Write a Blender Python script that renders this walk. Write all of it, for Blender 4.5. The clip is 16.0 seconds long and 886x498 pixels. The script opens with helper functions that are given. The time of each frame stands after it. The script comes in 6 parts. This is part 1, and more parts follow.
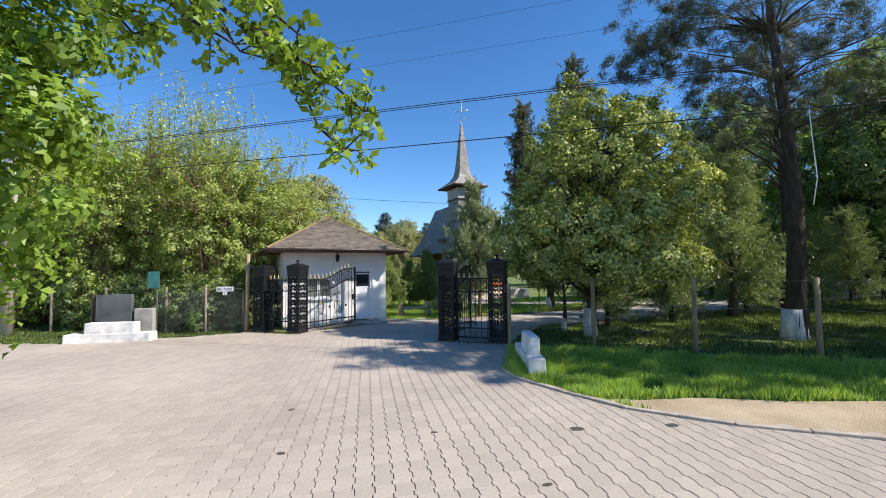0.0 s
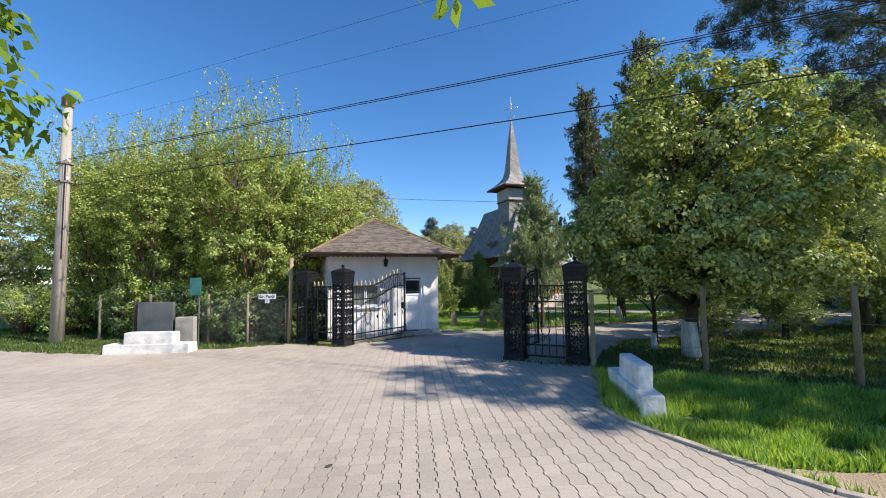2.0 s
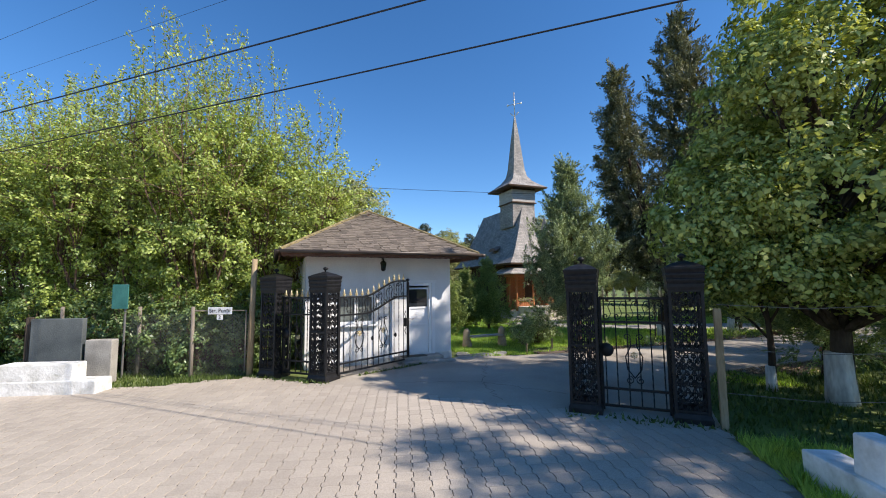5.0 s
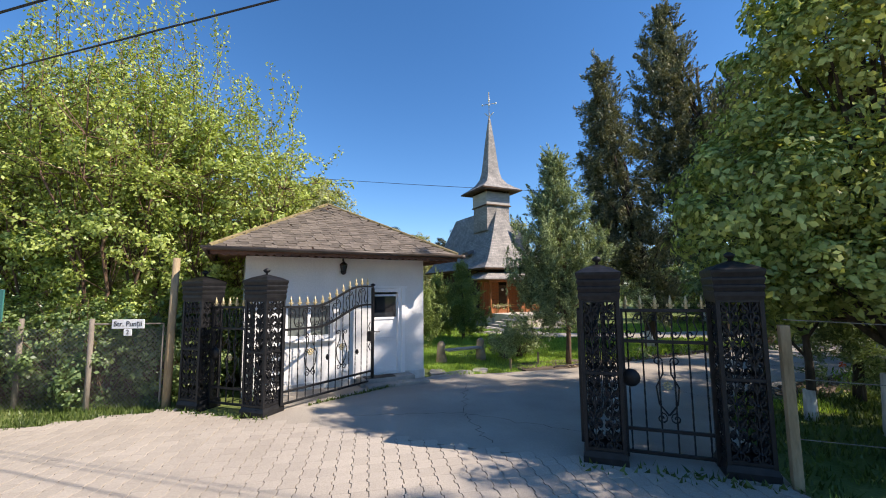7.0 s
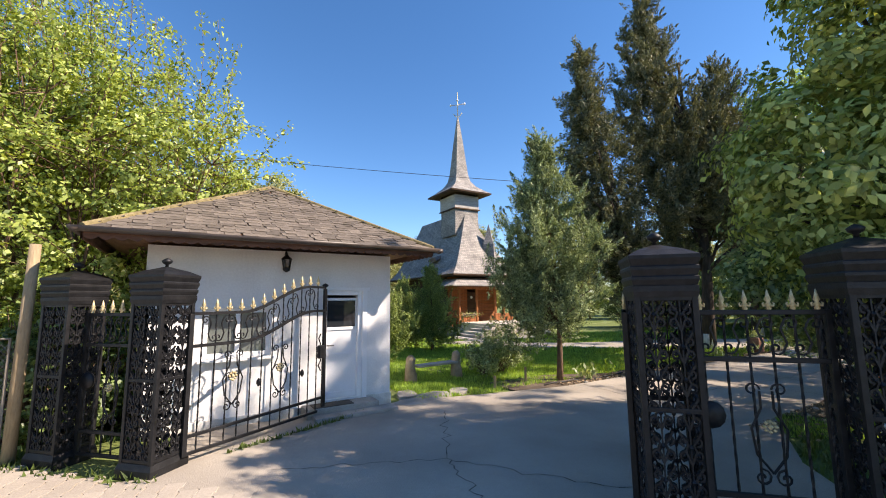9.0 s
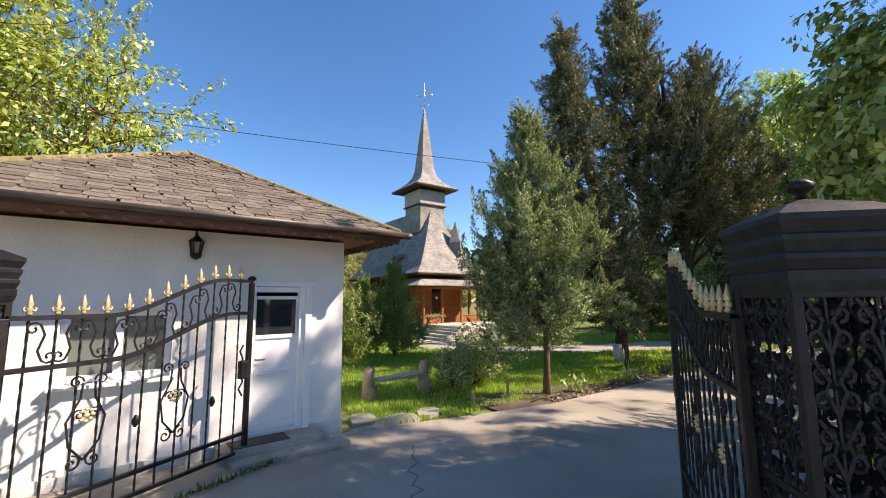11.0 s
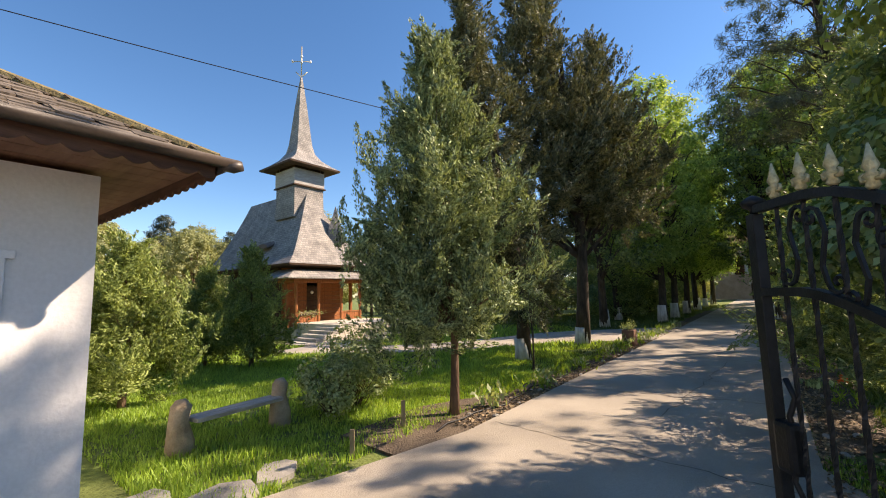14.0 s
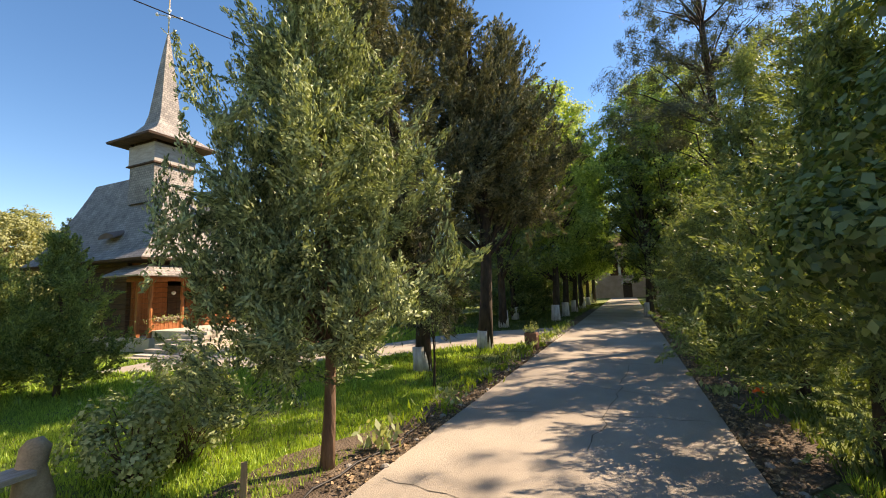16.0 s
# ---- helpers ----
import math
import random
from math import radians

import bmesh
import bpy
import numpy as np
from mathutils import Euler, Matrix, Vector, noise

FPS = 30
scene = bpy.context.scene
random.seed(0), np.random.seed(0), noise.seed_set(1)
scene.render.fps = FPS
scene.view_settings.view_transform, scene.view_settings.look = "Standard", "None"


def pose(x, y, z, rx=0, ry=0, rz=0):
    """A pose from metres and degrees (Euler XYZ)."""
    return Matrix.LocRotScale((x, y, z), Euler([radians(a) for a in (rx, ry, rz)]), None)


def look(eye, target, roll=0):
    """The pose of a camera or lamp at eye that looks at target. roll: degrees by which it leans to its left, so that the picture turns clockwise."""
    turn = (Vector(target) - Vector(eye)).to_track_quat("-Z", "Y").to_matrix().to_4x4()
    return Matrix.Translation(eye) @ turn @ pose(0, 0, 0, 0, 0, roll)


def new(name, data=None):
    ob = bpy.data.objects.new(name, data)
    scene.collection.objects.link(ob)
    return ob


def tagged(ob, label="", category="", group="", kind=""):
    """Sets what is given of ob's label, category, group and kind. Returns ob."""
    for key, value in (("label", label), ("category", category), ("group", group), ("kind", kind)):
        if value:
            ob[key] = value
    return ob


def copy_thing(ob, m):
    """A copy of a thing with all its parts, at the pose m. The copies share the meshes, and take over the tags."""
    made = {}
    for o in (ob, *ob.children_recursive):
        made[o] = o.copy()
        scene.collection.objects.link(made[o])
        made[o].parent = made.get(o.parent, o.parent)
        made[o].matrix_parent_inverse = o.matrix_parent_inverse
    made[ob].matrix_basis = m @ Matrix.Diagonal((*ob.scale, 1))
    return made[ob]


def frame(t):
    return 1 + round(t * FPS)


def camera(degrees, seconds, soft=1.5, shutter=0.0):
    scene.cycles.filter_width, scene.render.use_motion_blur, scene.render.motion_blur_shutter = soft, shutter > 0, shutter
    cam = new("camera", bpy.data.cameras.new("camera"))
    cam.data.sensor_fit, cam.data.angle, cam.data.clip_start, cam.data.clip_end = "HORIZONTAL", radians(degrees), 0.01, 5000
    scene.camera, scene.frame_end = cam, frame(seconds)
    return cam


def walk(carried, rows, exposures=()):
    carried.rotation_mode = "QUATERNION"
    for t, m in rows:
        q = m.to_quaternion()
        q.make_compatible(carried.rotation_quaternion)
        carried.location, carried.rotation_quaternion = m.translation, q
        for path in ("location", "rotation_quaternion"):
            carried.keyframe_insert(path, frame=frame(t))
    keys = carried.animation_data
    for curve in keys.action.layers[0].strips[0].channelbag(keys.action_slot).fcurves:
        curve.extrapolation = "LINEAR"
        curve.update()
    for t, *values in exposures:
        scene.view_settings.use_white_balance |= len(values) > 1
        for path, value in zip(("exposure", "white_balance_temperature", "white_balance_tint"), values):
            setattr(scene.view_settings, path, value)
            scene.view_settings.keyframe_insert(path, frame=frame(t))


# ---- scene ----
cam = camera(94.4, 16.0, soft=1.0)
PATH = [
    (0, (0.519, -0.186, 1.82), (-0.13, 1.702, 1.929), -0.8),
    (0.5, (0.357, 0.048, 1.838), (-0.365, 1.91, 1.958), -0.7),
    (1, (0.108, 0.38, 1.822), (-0.668, 2.218, 1.951), -0.7),
    (1.5, (-0.092, 0.811, 1.802), (-0.913, 2.629, 1.942), -0.8),
    (2, (-0.406, 1.139, 1.838), (-1.257, 2.944, 1.976), -0.9),
    (2.5, (-0.684, 1.482, 1.844), (-1.549, 3.28, 1.981), -0.9),
    (3, (-0.918, 1.853, 1.868), (-1.785, 3.649, 2.008), -0.8),
    (3.5, (-1.195, 2.255, 1.857), (-2.059, 4.053, 1.997), -0.9),
    (4, (-1.578, 2.747, 1.819), (-2.427, 4.551, 1.974), -0.8),
    (6.5, (-2.965, 4.834, 1.833), (-3.671, 6.694, 2.034), -0.6),
    (7, (-3.006, 5.114, 1.848), (-3.672, 6.988, 2.054), -0.5),
    (7.5, (-3.168, 5.482, 1.824), (-3.791, 7.369, 2.047), -0.4),
    (8, (-3.326, 5.918, 1.78), (-3.908, 7.816, 2.023), -0.4),
    (8.5, (-3.56, 6.273, 1.775), (-4.096, 8.185, 2.014), -0.7),
    (9, (-3.727, 6.69, 1.732), (-4.222, 8.611, 1.982), -0.7),
    (9.2, (-3.809, 6.861, 1.74), (-4.29, 8.786, 1.991), -0.6),
    (11.3, (-4.214, 8.353, 1.697), (-4.497, 10.317, 1.947), -0.8),
    (11.5, (-4.21, 8.482, 1.678), (-4.468, 10.45, 1.925), -1.0),
    (12, (-4.335, 8.967, 1.712), (-4.504, 10.945, 1.952), -1.0),
    (12.5, (-4.391, 9.335, 1.674), (-4.473, 11.32, 1.912), -1.1),
    (13, (-4.392, 9.729, 1.665), (-4.372, 11.716, 1.894), -1.2),
    (13.5, (-4.411, 10.078, 1.659), (-4.281, 12.061, 1.883), -1.3),
    (14, (-4.415, 10.45, 1.624), (-4.168, 12.423, 1.845), -1.5),
    (14.5, (-4.328, 10.807, 1.607), (-3.957, 12.76, 1.826), -1.2),
    (15, (-4.238, 11.207, 1.612), (-3.745, 13.134, 1.824), -1.4),
    (15.5, (-4.082, 11.575, 1.666), (-3.486, 13.473, 1.869), -1.8),
    (16, (-3.986, 11.86, 1.688), (-3.275, 13.718, 1.891), -1.6),
]
walk(cam, [(t, look(eye, target, roll)) for t, eye, target, roll in PATH], [(0, 0.6, 6500, 14), (4, 0.55, 6500, 14), (7, 0.68, 6800, 16), (9, 0.95, 7300, 19), (12, 0.93, 7700, 20), (14, 0.92, 8200, 20), (16, 1.1, 8900, 20)])

# ---- light ----
SUN_DIR = Vector((0.998 * math.cos(radians(41)), 0.06 * math.cos(radians(41)), math.sin(radians(41)))).normalized()
world = bpy.data.worlds.new("sky")
scene.world = world
world.use_nodes = True
wn = world.node_tree.nodes
sky = wn.new("ShaderNodeTexSky")
sky.sky_type = "NISHITA"
sky.sun_disc = False
sky.sun_elevation = radians(41)
sky.sun_rotation = radians(86.5)
sky.air_density, sky.dust_density, sky.ozone_density = 1.0, 0.15, 4.0
wn["Background"].inputs["Strength"].default_value = 0.13
sky.altitude = 800
tone = wn.new("ShaderNodeHueSaturation")
tone.inputs["Saturation"].default_value = 1.22
world.node_tree.links.new(sky.outputs[0], tone.inputs["Color"])
world.node_tree.links.new(tone.outputs[0], wn["Background"].inputs[0])
sun_data = bpy.data.lights.new("sun", "SUN")
sun_data.energy, sun_data.angle, sun_data.color = 4.9, radians(0.53), (1.0, 0.93, 0.82)
sun = new("sun", sun_data)
sun.matrix_world = look((30, 5, 40), Vector((30, 5, 40)) - SUN_DIR)

rng = np.random.default_rng(7)
Q = 2 ** -0.5


# ---- materials ----
def mat(name, a, b, scale=4.0, rough=0.8, bump=0.3, metal=0.0, fine=60.0, island=0.0, objrand=0.0, spec=0.3, detail=6.0, dist=0.01, warp=None):
    """Two-tone noise surface with a fine second grain, bump and per-piece variation."""
    m = bpy.data.materials.new(name)
    m.use_nodes = True
    n, l = m.node_tree.nodes, m.node_tree.links
    p = n["Principled BSDF"]
    co = n.new("ShaderNodeTexCoord")
    src = co.outputs["Object"]
    if warp:
        mp = n.new("ShaderNodeMapping")
        mp.inputs["Scale"].default_value = warp
        l.new(src, mp.inputs[0])
        src = mp.outputs[0]
    big, small = n.new("ShaderNodeTexNoise"), n.new("ShaderNodeTexNoise")
    big.inputs["Scale"].default_value, big.inputs["Detail"].default_value = scale, detail
    small.inputs["Scale"].default_value, small.inputs["Detail"].default_value = fine, 3.0
    l.new(src, big.inputs["Vector"]), l.new(src, small.inputs["Vector"])
    ramp = n.new("ShaderNodeValToRGB")
    ramp.color_ramp.elements[0].position, ramp.color_ramp.elements[1].position = 0.32, 0.68
    ramp.color_ramp.elements[0].color, ramp.color_ramp.elements[1].color = (*a, 1), (*b, 1)
    l.new(big.outputs["Fac"], ramp.inputs[0])
    mix = n.new("ShaderNodeMix")
    mix.data_type, mix.blend_type = "RGBA", "OVERLAY"
    mix.inputs[0].default_value = 0.35
    l.new(ramp.outputs[0], mix.inputs[6]), l.new(small.outputs["Fac"], mix.inputs[7])
    out = mix.outputs[2]
    for amount, node, sock in ((island, "ShaderNodeNewGeometry", "Random Per Island"), (objrand, "ShaderNodeObjectInfo", "Random")):
        if amount:
            g, mr, hs = n.new(node), n.new("ShaderNodeMapRange"), n.new("ShaderNodeHueSaturation")
            mr.inputs["To Min"].default_value, mr.inputs["To Max"].default_value = 1 - amount, 1 + amount
            l.new(g.outputs[sock], mr.inputs["Value"]), l.new(mr.outputs[0], hs.inputs["Value"]), l.new(out, hs.inputs["Color"])
            out = hs.outputs[0]
    l.new(out, p.inputs["Base Color"])
    p.inputs["Roughness"].default_value, p.inputs["Metallic"].default_value = rough, metal
    p.inputs["Specular IOR Level"].default_value = spec
    if bump:
        add, bp = n.new("ShaderNodeMath"), n.new("ShaderNodeBump")
        add.operation = "ADD"
        l.new(big.outputs["Fac"], add.inputs[0]), l.new(small.outputs["Fac"], add.inputs[1])
        bp.inputs["Strength"].default_value, bp.inputs["Distance"].default_value = bump, dist
        l.new(add.outputs[0], bp.inputs["Height"]), l.new(bp.outputs[0], p.inputs["Normal"])
    return m


def leaf_mat(name, a, b, thin=0.45, gloss=0.08):
    """Thin leaves: diffuse and translucent, each leaf with a tone of its own."""
    m = bpy.data.materials.new(name)
    m.use_nodes = True
    n, l = m.node_tree.nodes, m.node_tree.links
    n.remove(n["Principled BSDF"])
    geo, ramp, co, noi, add = (n.new(k) for k in ("ShaderNodeNewGeometry", "ShaderNodeValToRGB", "ShaderNodeTexCoord", "ShaderNodeTexNoise", "ShaderNodeMath"))
    noi.inputs["Scale"].default_value = 1.3
    l.new(co.outputs["Object"], noi.inputs["Vector"])
    add.operation = "MULTIPLY_ADD"
    add.inputs[1].default_value = 0.95
    sub = n.new("ShaderNodeMath")
    sub.operation = "MULTIPLY_ADD"
    sub.inputs[1].default_value, sub.inputs[2].default_value = 0.8, -0.38
    l.new(noi.outputs["Fac"], sub.inputs[0])
    l.new(geo.outputs["Random Per Island"], add.inputs[0]), l.new(sub.outputs[0], add.inputs[2])
    ramp.color_ramp.elements[0].color, ramp.color_ramp.elements[1].color = (*a, 1), (*b, 1)
    l.new(add.outputs[0], ramp.inputs[0])
    d, t, g, m1, m2 = (n.new(k) for k in ("ShaderNodeBsdfDiffuse", "ShaderNodeBsdfTranslucent", "ShaderNodeBsdfGlossy", "ShaderNodeMixShader", "ShaderNodeMixShader"))
    warm = n.new("ShaderNodeMix")
    warm.data_type, warm.blend_type = "RGBA", "MULTIPLY"
    warm.inputs[0].default_value = 1.0
    warm.inputs[7].default_value = (1.5, 1.35, 0.6, 1)
    l.new(ramp.outputs[0], warm.inputs[6])
    l.new(ramp.outputs[0], d.inputs["Color"]), l.new(warm.outputs[2], t.inputs["Color"])
    g.inputs["Roughness"].default_value, g.inputs["Color"].default_value = 0.45, (0.6, 0.6, 0.6, 1)
    m1.inputs[0].default_value, m2.inputs[0].default_value = thin, gloss
    l.new(d.outputs[0], m1.inputs[1]), l.new(t.outputs[0], m1.inputs[2])
    l.new(m1.outputs[0], m2.inputs[1]), l.new(g.outputs[0], m2.inputs[2])
    l.new(m2.outputs[0], n["Material Output"].inputs[0])
    return m


def plain(name, col, rough=0.5, metal=0.0, spec=0.5, transmission=0.0):
    m = bpy.data.materials.new(name)
    m.use_nodes = True
    p = m.node_tree.nodes["Principled BSDF"]
    p.inputs["Base Color"].default_value = (*col, 1)
    p.inputs["Roughness"].default_value, p.inputs["Metallic"].default_value = rough, metal
    p.inputs["Specular IOR Level"].default_value = spec
    p.inputs["Transmission Weight"].default_value = transmission
    return m


def shingle_mat(name, a, b, w, h, dark):
    """Courses of thin wooden shingles: tones, gaps and relief by a brick pattern on face coordinates."""
    m = mat(name, a, b, scale=1.5, rough=0.75, bump=0.0, fine=40)
    n, l = m.node_tree.nodes, m.node_tree.links
    p = n["Principled BSDF"]
    uv, br = n.new("ShaderNodeUVMap"), n.new("ShaderNodeTexBrick")
    br.inputs["Scale"].default_value = 1.0
    br.inputs["Brick Width"].default_value, br.inputs["Row Height"].default_value = w, h
    br.inputs["Mortar Size"].default_value, br.inputs["Mortar Smooth"].default_value = 0.012, 0.4
    br.inputs["Color1"].default_value, br.inputs["Color2"].default_value = (0.75, 0.75, 0.75, 1), (1.15, 1.12, 1.08, 1)
    br.inputs["Mortar"].default_value = (dark, dark, dark, 1)
    l.new(uv.outputs[0], br.inputs["Vector"])
    mul = n.new("ShaderNodeMix")
    mul.data_type, mul.blend_type = "RGBA", "MULTIPLY"
    mul.inputs[0].default_value = 1.0
    l.new(p.inputs["Base Color"].links[0].from_socket, mul.inputs[6])
    l.new(br.outputs["Color"], mul.inputs[7]), l.new(mul.outputs[2], p.inputs["Base Color"])
    bp = n.new("ShaderNodeBump")
    bp.inputs["Strength"].default_value, bp.inputs["Distance"].default_value = 0.8, 0.03
    l.new(br.outputs["Color"], bp.inputs["Height"]), l.new(bp.outputs[0], p.inputs["Normal"])
    return m


M_PAVER = mat("concrete_paver", (0.375, 0.325, 0.27), (0.475, 0.415, 0.345), 0.35, 0.85, 0.4, fine=90, island=0.07, objrand=0.07)
M_BED = mat("joint_sand", (0.25, 0.21, 0.165), (0.36, 0.305, 0.24), 3, 0.95, 0.6, fine=80)
M_ASPHALT = mat("old_asphalt", (0.30, 0.262, 0.215), (0.44, 0.39, 0.325), 0.6, 0.9, 0.7, fine=120, detail=9)
M_CRACK = mat("crack_dirt", (0.05, 0.045, 0.04), (0.1, 0.09, 0.07), 6, 0.95, 0.2)
M_KERB = mat("kerb_concrete", (0.33, 0.285, 0.225), (0.47, 0.41, 0.335), 3, 0.9, 0.5)
M_GROUND = mat("grassy_earth", (0.10, 0.145, 0.03), (0.19, 0.22, 0.07), 0.5, 0.95, 0.8, fine=30, dist=0.03)
M_DIRT = mat("sandy_dirt", (0.36, 0.28, 0.18), (0.52, 0.42, 0.29), 1.2, 0.95, 0.8, fine=50, dist=0.03)
M_SOIL = mat("dark_soil", (0.07, 0.052, 0.038), (0.19, 0.145, 0.105), 3, 0.95, 0.9, fine=40, dist=0.04)
M_GRAVEL = mat("pale_path", (0.32, 0.28, 0.23), (0.42, 0.375, 0.31), 1.0, 0.9, 0.5)
M_PLASTER = mat("white_plaster", (0.68, 0.68, 0.68), (0.79, 0.785, 0.775), 1.4, 0.85, 0.25, fine=35)
M_PLINTH = mat("dirty_plinth", (0.42, 0.40, 0.36), (0.75, 0.73, 0.70), 2.5, 0.9, 0.4)
M_WHITEWASH = mat("whitewash", (0.55, 0.54, 0.50), (0.84, 0.83, 0.80), 5, 0.9, 0.7, fine=25)
M_LIME = mat("lime_on_bark", (0.40, 0.38, 0.35), (0.74, 0.72, 0.69), 7, 0.9, 0.9, fine=30, warp=(1, 1, 0.3))
M_PVC = mat("white_pvc", (0.76, 0.77, 0.78), (0.82, 0.82, 0.83), 1, 0.35, 0.03)
M_GLASSD = plain("dark_window_glass", (0.02, 0.025, 0.03), 0.04, 0, 0.8)
# dark glass with a lighter base: the pale reflection is put into its colour
M_GLASSW = plain("reflection_toned_glass", (0.13, 0.15, 0.14), 0.06, 0, 0.8)
M_SLATE = mat("weathered_slate", (0.105, 0.085, 0.068), (0.225, 0.19, 0.155), 2.5, 0.8, 0.5, fine=45, objrand=0.3, island=0.3)
M_MOSS = mat("mossy_hip", (0.15, 0.12, 0.06), (0.30, 0.24, 0.12), 8, 0.95, 0.9)
M_BROWN = mat("brown_boards", (0.075, 0.035, 0.022), (0.17, 0.085, 0.055), 3, 0.7, 0.3, warp=(1, 1, 8))
M_SOFFIT = mat("soffit_wood", (0.22, 0.11, 0.07), (0.34, 0.19, 0.12), 2.5, 0.7, 0.3, warp=(6, 1, 1))
M_GUTTER = mat("brown_gutter", (0.05, 0.038, 0.032), (0.09, 0.07, 0.06), 3, 0.45, 0.1, spec=0.5)
M_STONE = mat("worn_concrete", (0.24, 0.225, 0.20), (0.40, 0.37, 0.33), 3, 0.9, 0.6)
M_IRON = mat("black_iron", (0.006, 0.006, 0.007), (0.018, 0.018, 0.02), 12, 0.5, 0.2, metal=0.2, spec=0.4)
M_GOLD = mat("gold_paint", (0.46, 0.36, 0.19), (0.66, 0.55, 0.33), 30, 0.45, 0.3, metal=0.35)
M_BARK = mat("dark_bark", (0.035, 0.026, 0.019), (0.10, 0.075, 0.055), 9, 0.95, 1.0, fine=30, warp=(1, 1, 0.25), dist=0.03)
M_BARKR = mat("reddish_bark", (0.10, 0.062, 0.042), (0.21, 0.135, 0.09), 9, 0.95, 0.9, fine=30, warp=(1, 1, 0.25), dist=0.03)
M_WOODPOST = mat("weathered_post", (0.22, 0.16, 0.09), (0.38, 0.29, 0.18), 6, 0.85, 0.5, warp=(1, 1, 0.2))
M_GREYPOST = mat("grey_post", (0.16, 0.135, 0.11), (0.30, 0.26, 0.21), 6, 0.9, 0.6, warp=(1, 1, 0.2))
M_POLE = mat("pole_concrete", (0.30, 0.26, 0.22), (0.46, 0.41, 0.35), 2, 0.9, 0.5, warp=(1, 1, 0.3))
M_WIRE = plain("wire_black", (0.012, 0.012, 0.014), 0.6)
M_STEEL = plain("galvanised_wire", (0.16, 0.155, 0.145), 0.6, 0.4)
M_SIGN = mat("enamel_white", (0.66, 0.66, 0.65), (0.78, 0.78, 0.77), 6, 0.4, 0.05)
M_INK = plain("sign_black", (0.015, 0.015, 0.02), 0.5)
M_TEAL = mat("teal_board", (0.03, 0.13, 0.115), (0.05, 0.19, 0.165), 5, 0.5, 0.1)
M_GREYSLAB = mat("grey_slab", (0.06, 0.07, 0.074), (0.125, 0.14, 0.14), 2, 0.85, 0.4)
M_CHWOOD = mat("orange_timber", (0.24, 0.08, 0.03), (0.42, 0.165, 0.065), 2, 0.55, 0.3, warp=(8, 8, 1))
M_CHDARK = mat("dark_timber", (0.05, 0.03, 0.02), (0.11, 0.065, 0.04), 3, 0.7, 0.4, warp=(1, 1, 6))
M_SHINGLE = shingle_mat("grey_shingle", (0.25, 0.235, 0.22), (0.40, 0.375, 0.345), 0.16, 0.14, 0.45)
M_SHINGLEP = shingle_mat("reddish_shingle", (0.30, 0.20, 0.16), (0.45, 0.32, 0.26), 0.16, 0.14, 0.45)
M_TOWER = mat("pale_tower_boards", (0.34, 0.31, 0.28), (0.48, 0.45, 0.41), 2, 0.8, 0.3, warp=(1, 1, 5))
M_BRICKP = mat("pinkish_wall", (0.36, 0.25, 0.19), (0.47, 0.34, 0.27), 1.5, 0.9, 0.3)
M_CREAM = mat("cream_stone", (0.5, 0.44, 0.36), (0.62, 0.56, 0.47), 2, 0.85, 0.3)
M_TERRA = mat("terracotta", (0.17, 0.085, 0.06), (0.27, 0.14, 0.10), 5, 0.85, 0.4)
M_BENCHW = mat("bleached_plank", (0.30, 0.28, 0.25), (0.46, 0.43, 0.39), 4, 0.85, 0.4, warp=(1, 6, 6))
M_LOG = mat("weathered_log", (0.28, 0.21, 0.14), (0.46, 0.37, 0.27), 5, 0.9, 0.6)
M_PETAL = plain("orange_petal", (0.75, 0.12, 0.015), 0.6)
M_PALE = plain("pale_bloom", (0.62, 0.5, 0.42), 0.7)
M_WHITE = plain("white_paint", (0.8, 0.8, 0.8), 0.4)
L_LINDEN = leaf_mat("linden_leaf", (0.125, 0.175, 0.035), (0.58, 0.65, 0.21), 0.3, 0.05)
L_SPRING = leaf_mat("spring_leaf", (0.13, 0.195, 0.03), (0.55, 0.65, 0.18), 0.34, 0.05)
L_BRIGHT = leaf_mat("bright_leaf", (0.08, 0.16, 0.02), (0.30, 0.44, 0.07), 0.45, 0.03)
L_CYPRESS = leaf_mat("cypress_spray", (0.045, 0.058, 0.03), (0.27, 0.275, 0.15), 0.15, 0.05)
L_JUNIPER = leaf_mat("juniper_spray", (0.05, 0.085, 0.038), (0.46, 0.56, 0.28), 0.18, 0.04)
L_THUJA = leaf_mat("thuja_spray", (0.08, 0.13, 0.035), (0.44, 0.53, 0.18), 0.25, 0.03)
L_PINE = leaf_mat("pine_needle", (0.035, 0.052, 0.036), (0.135, 0.165, 0.105), 0.22, 0.05)
L_DARK = leaf_mat("dark_leaf", (0.055, 0.11, 0.03), (0.30, 0.40, 0.14), 0.35)
L_YEW = leaf_mat("yew_spray", (0.07, 0.125, 0.045), (0.34, 0.44, 0.17), 0.3)
L_ROSE = leaf_mat("rose_leaf", (0.17, 0.23, 0.10), (0.48, 0.56, 0.30), 0.35, 0.04)
L_GRASS = leaf_mat("grass_blade", (0.13, 0.25, 0.04), (0.46, 0.64, 0.14), 0.4, 0.04)
# darker copy of the grass blade: shade is painted into its colour
L_SHADEPAINTED = leaf_mat("shade_painted_grass", (0.045, 0.075, 0.018), (0.14, 0.20, 0.05), 0.35, 0.04)
M_LITTER = mat("leaf_litter", (0.16, 0.105, 0.06), (0.40, 0.30, 0.19), 30, 0.9, 0.2, island=0.5)
L_AVENUE = leaf_mat("avenue_leaf", (0.15, 0.27, 0.07), (0.46, 0.60, 0.22), 0.5, 0.04)
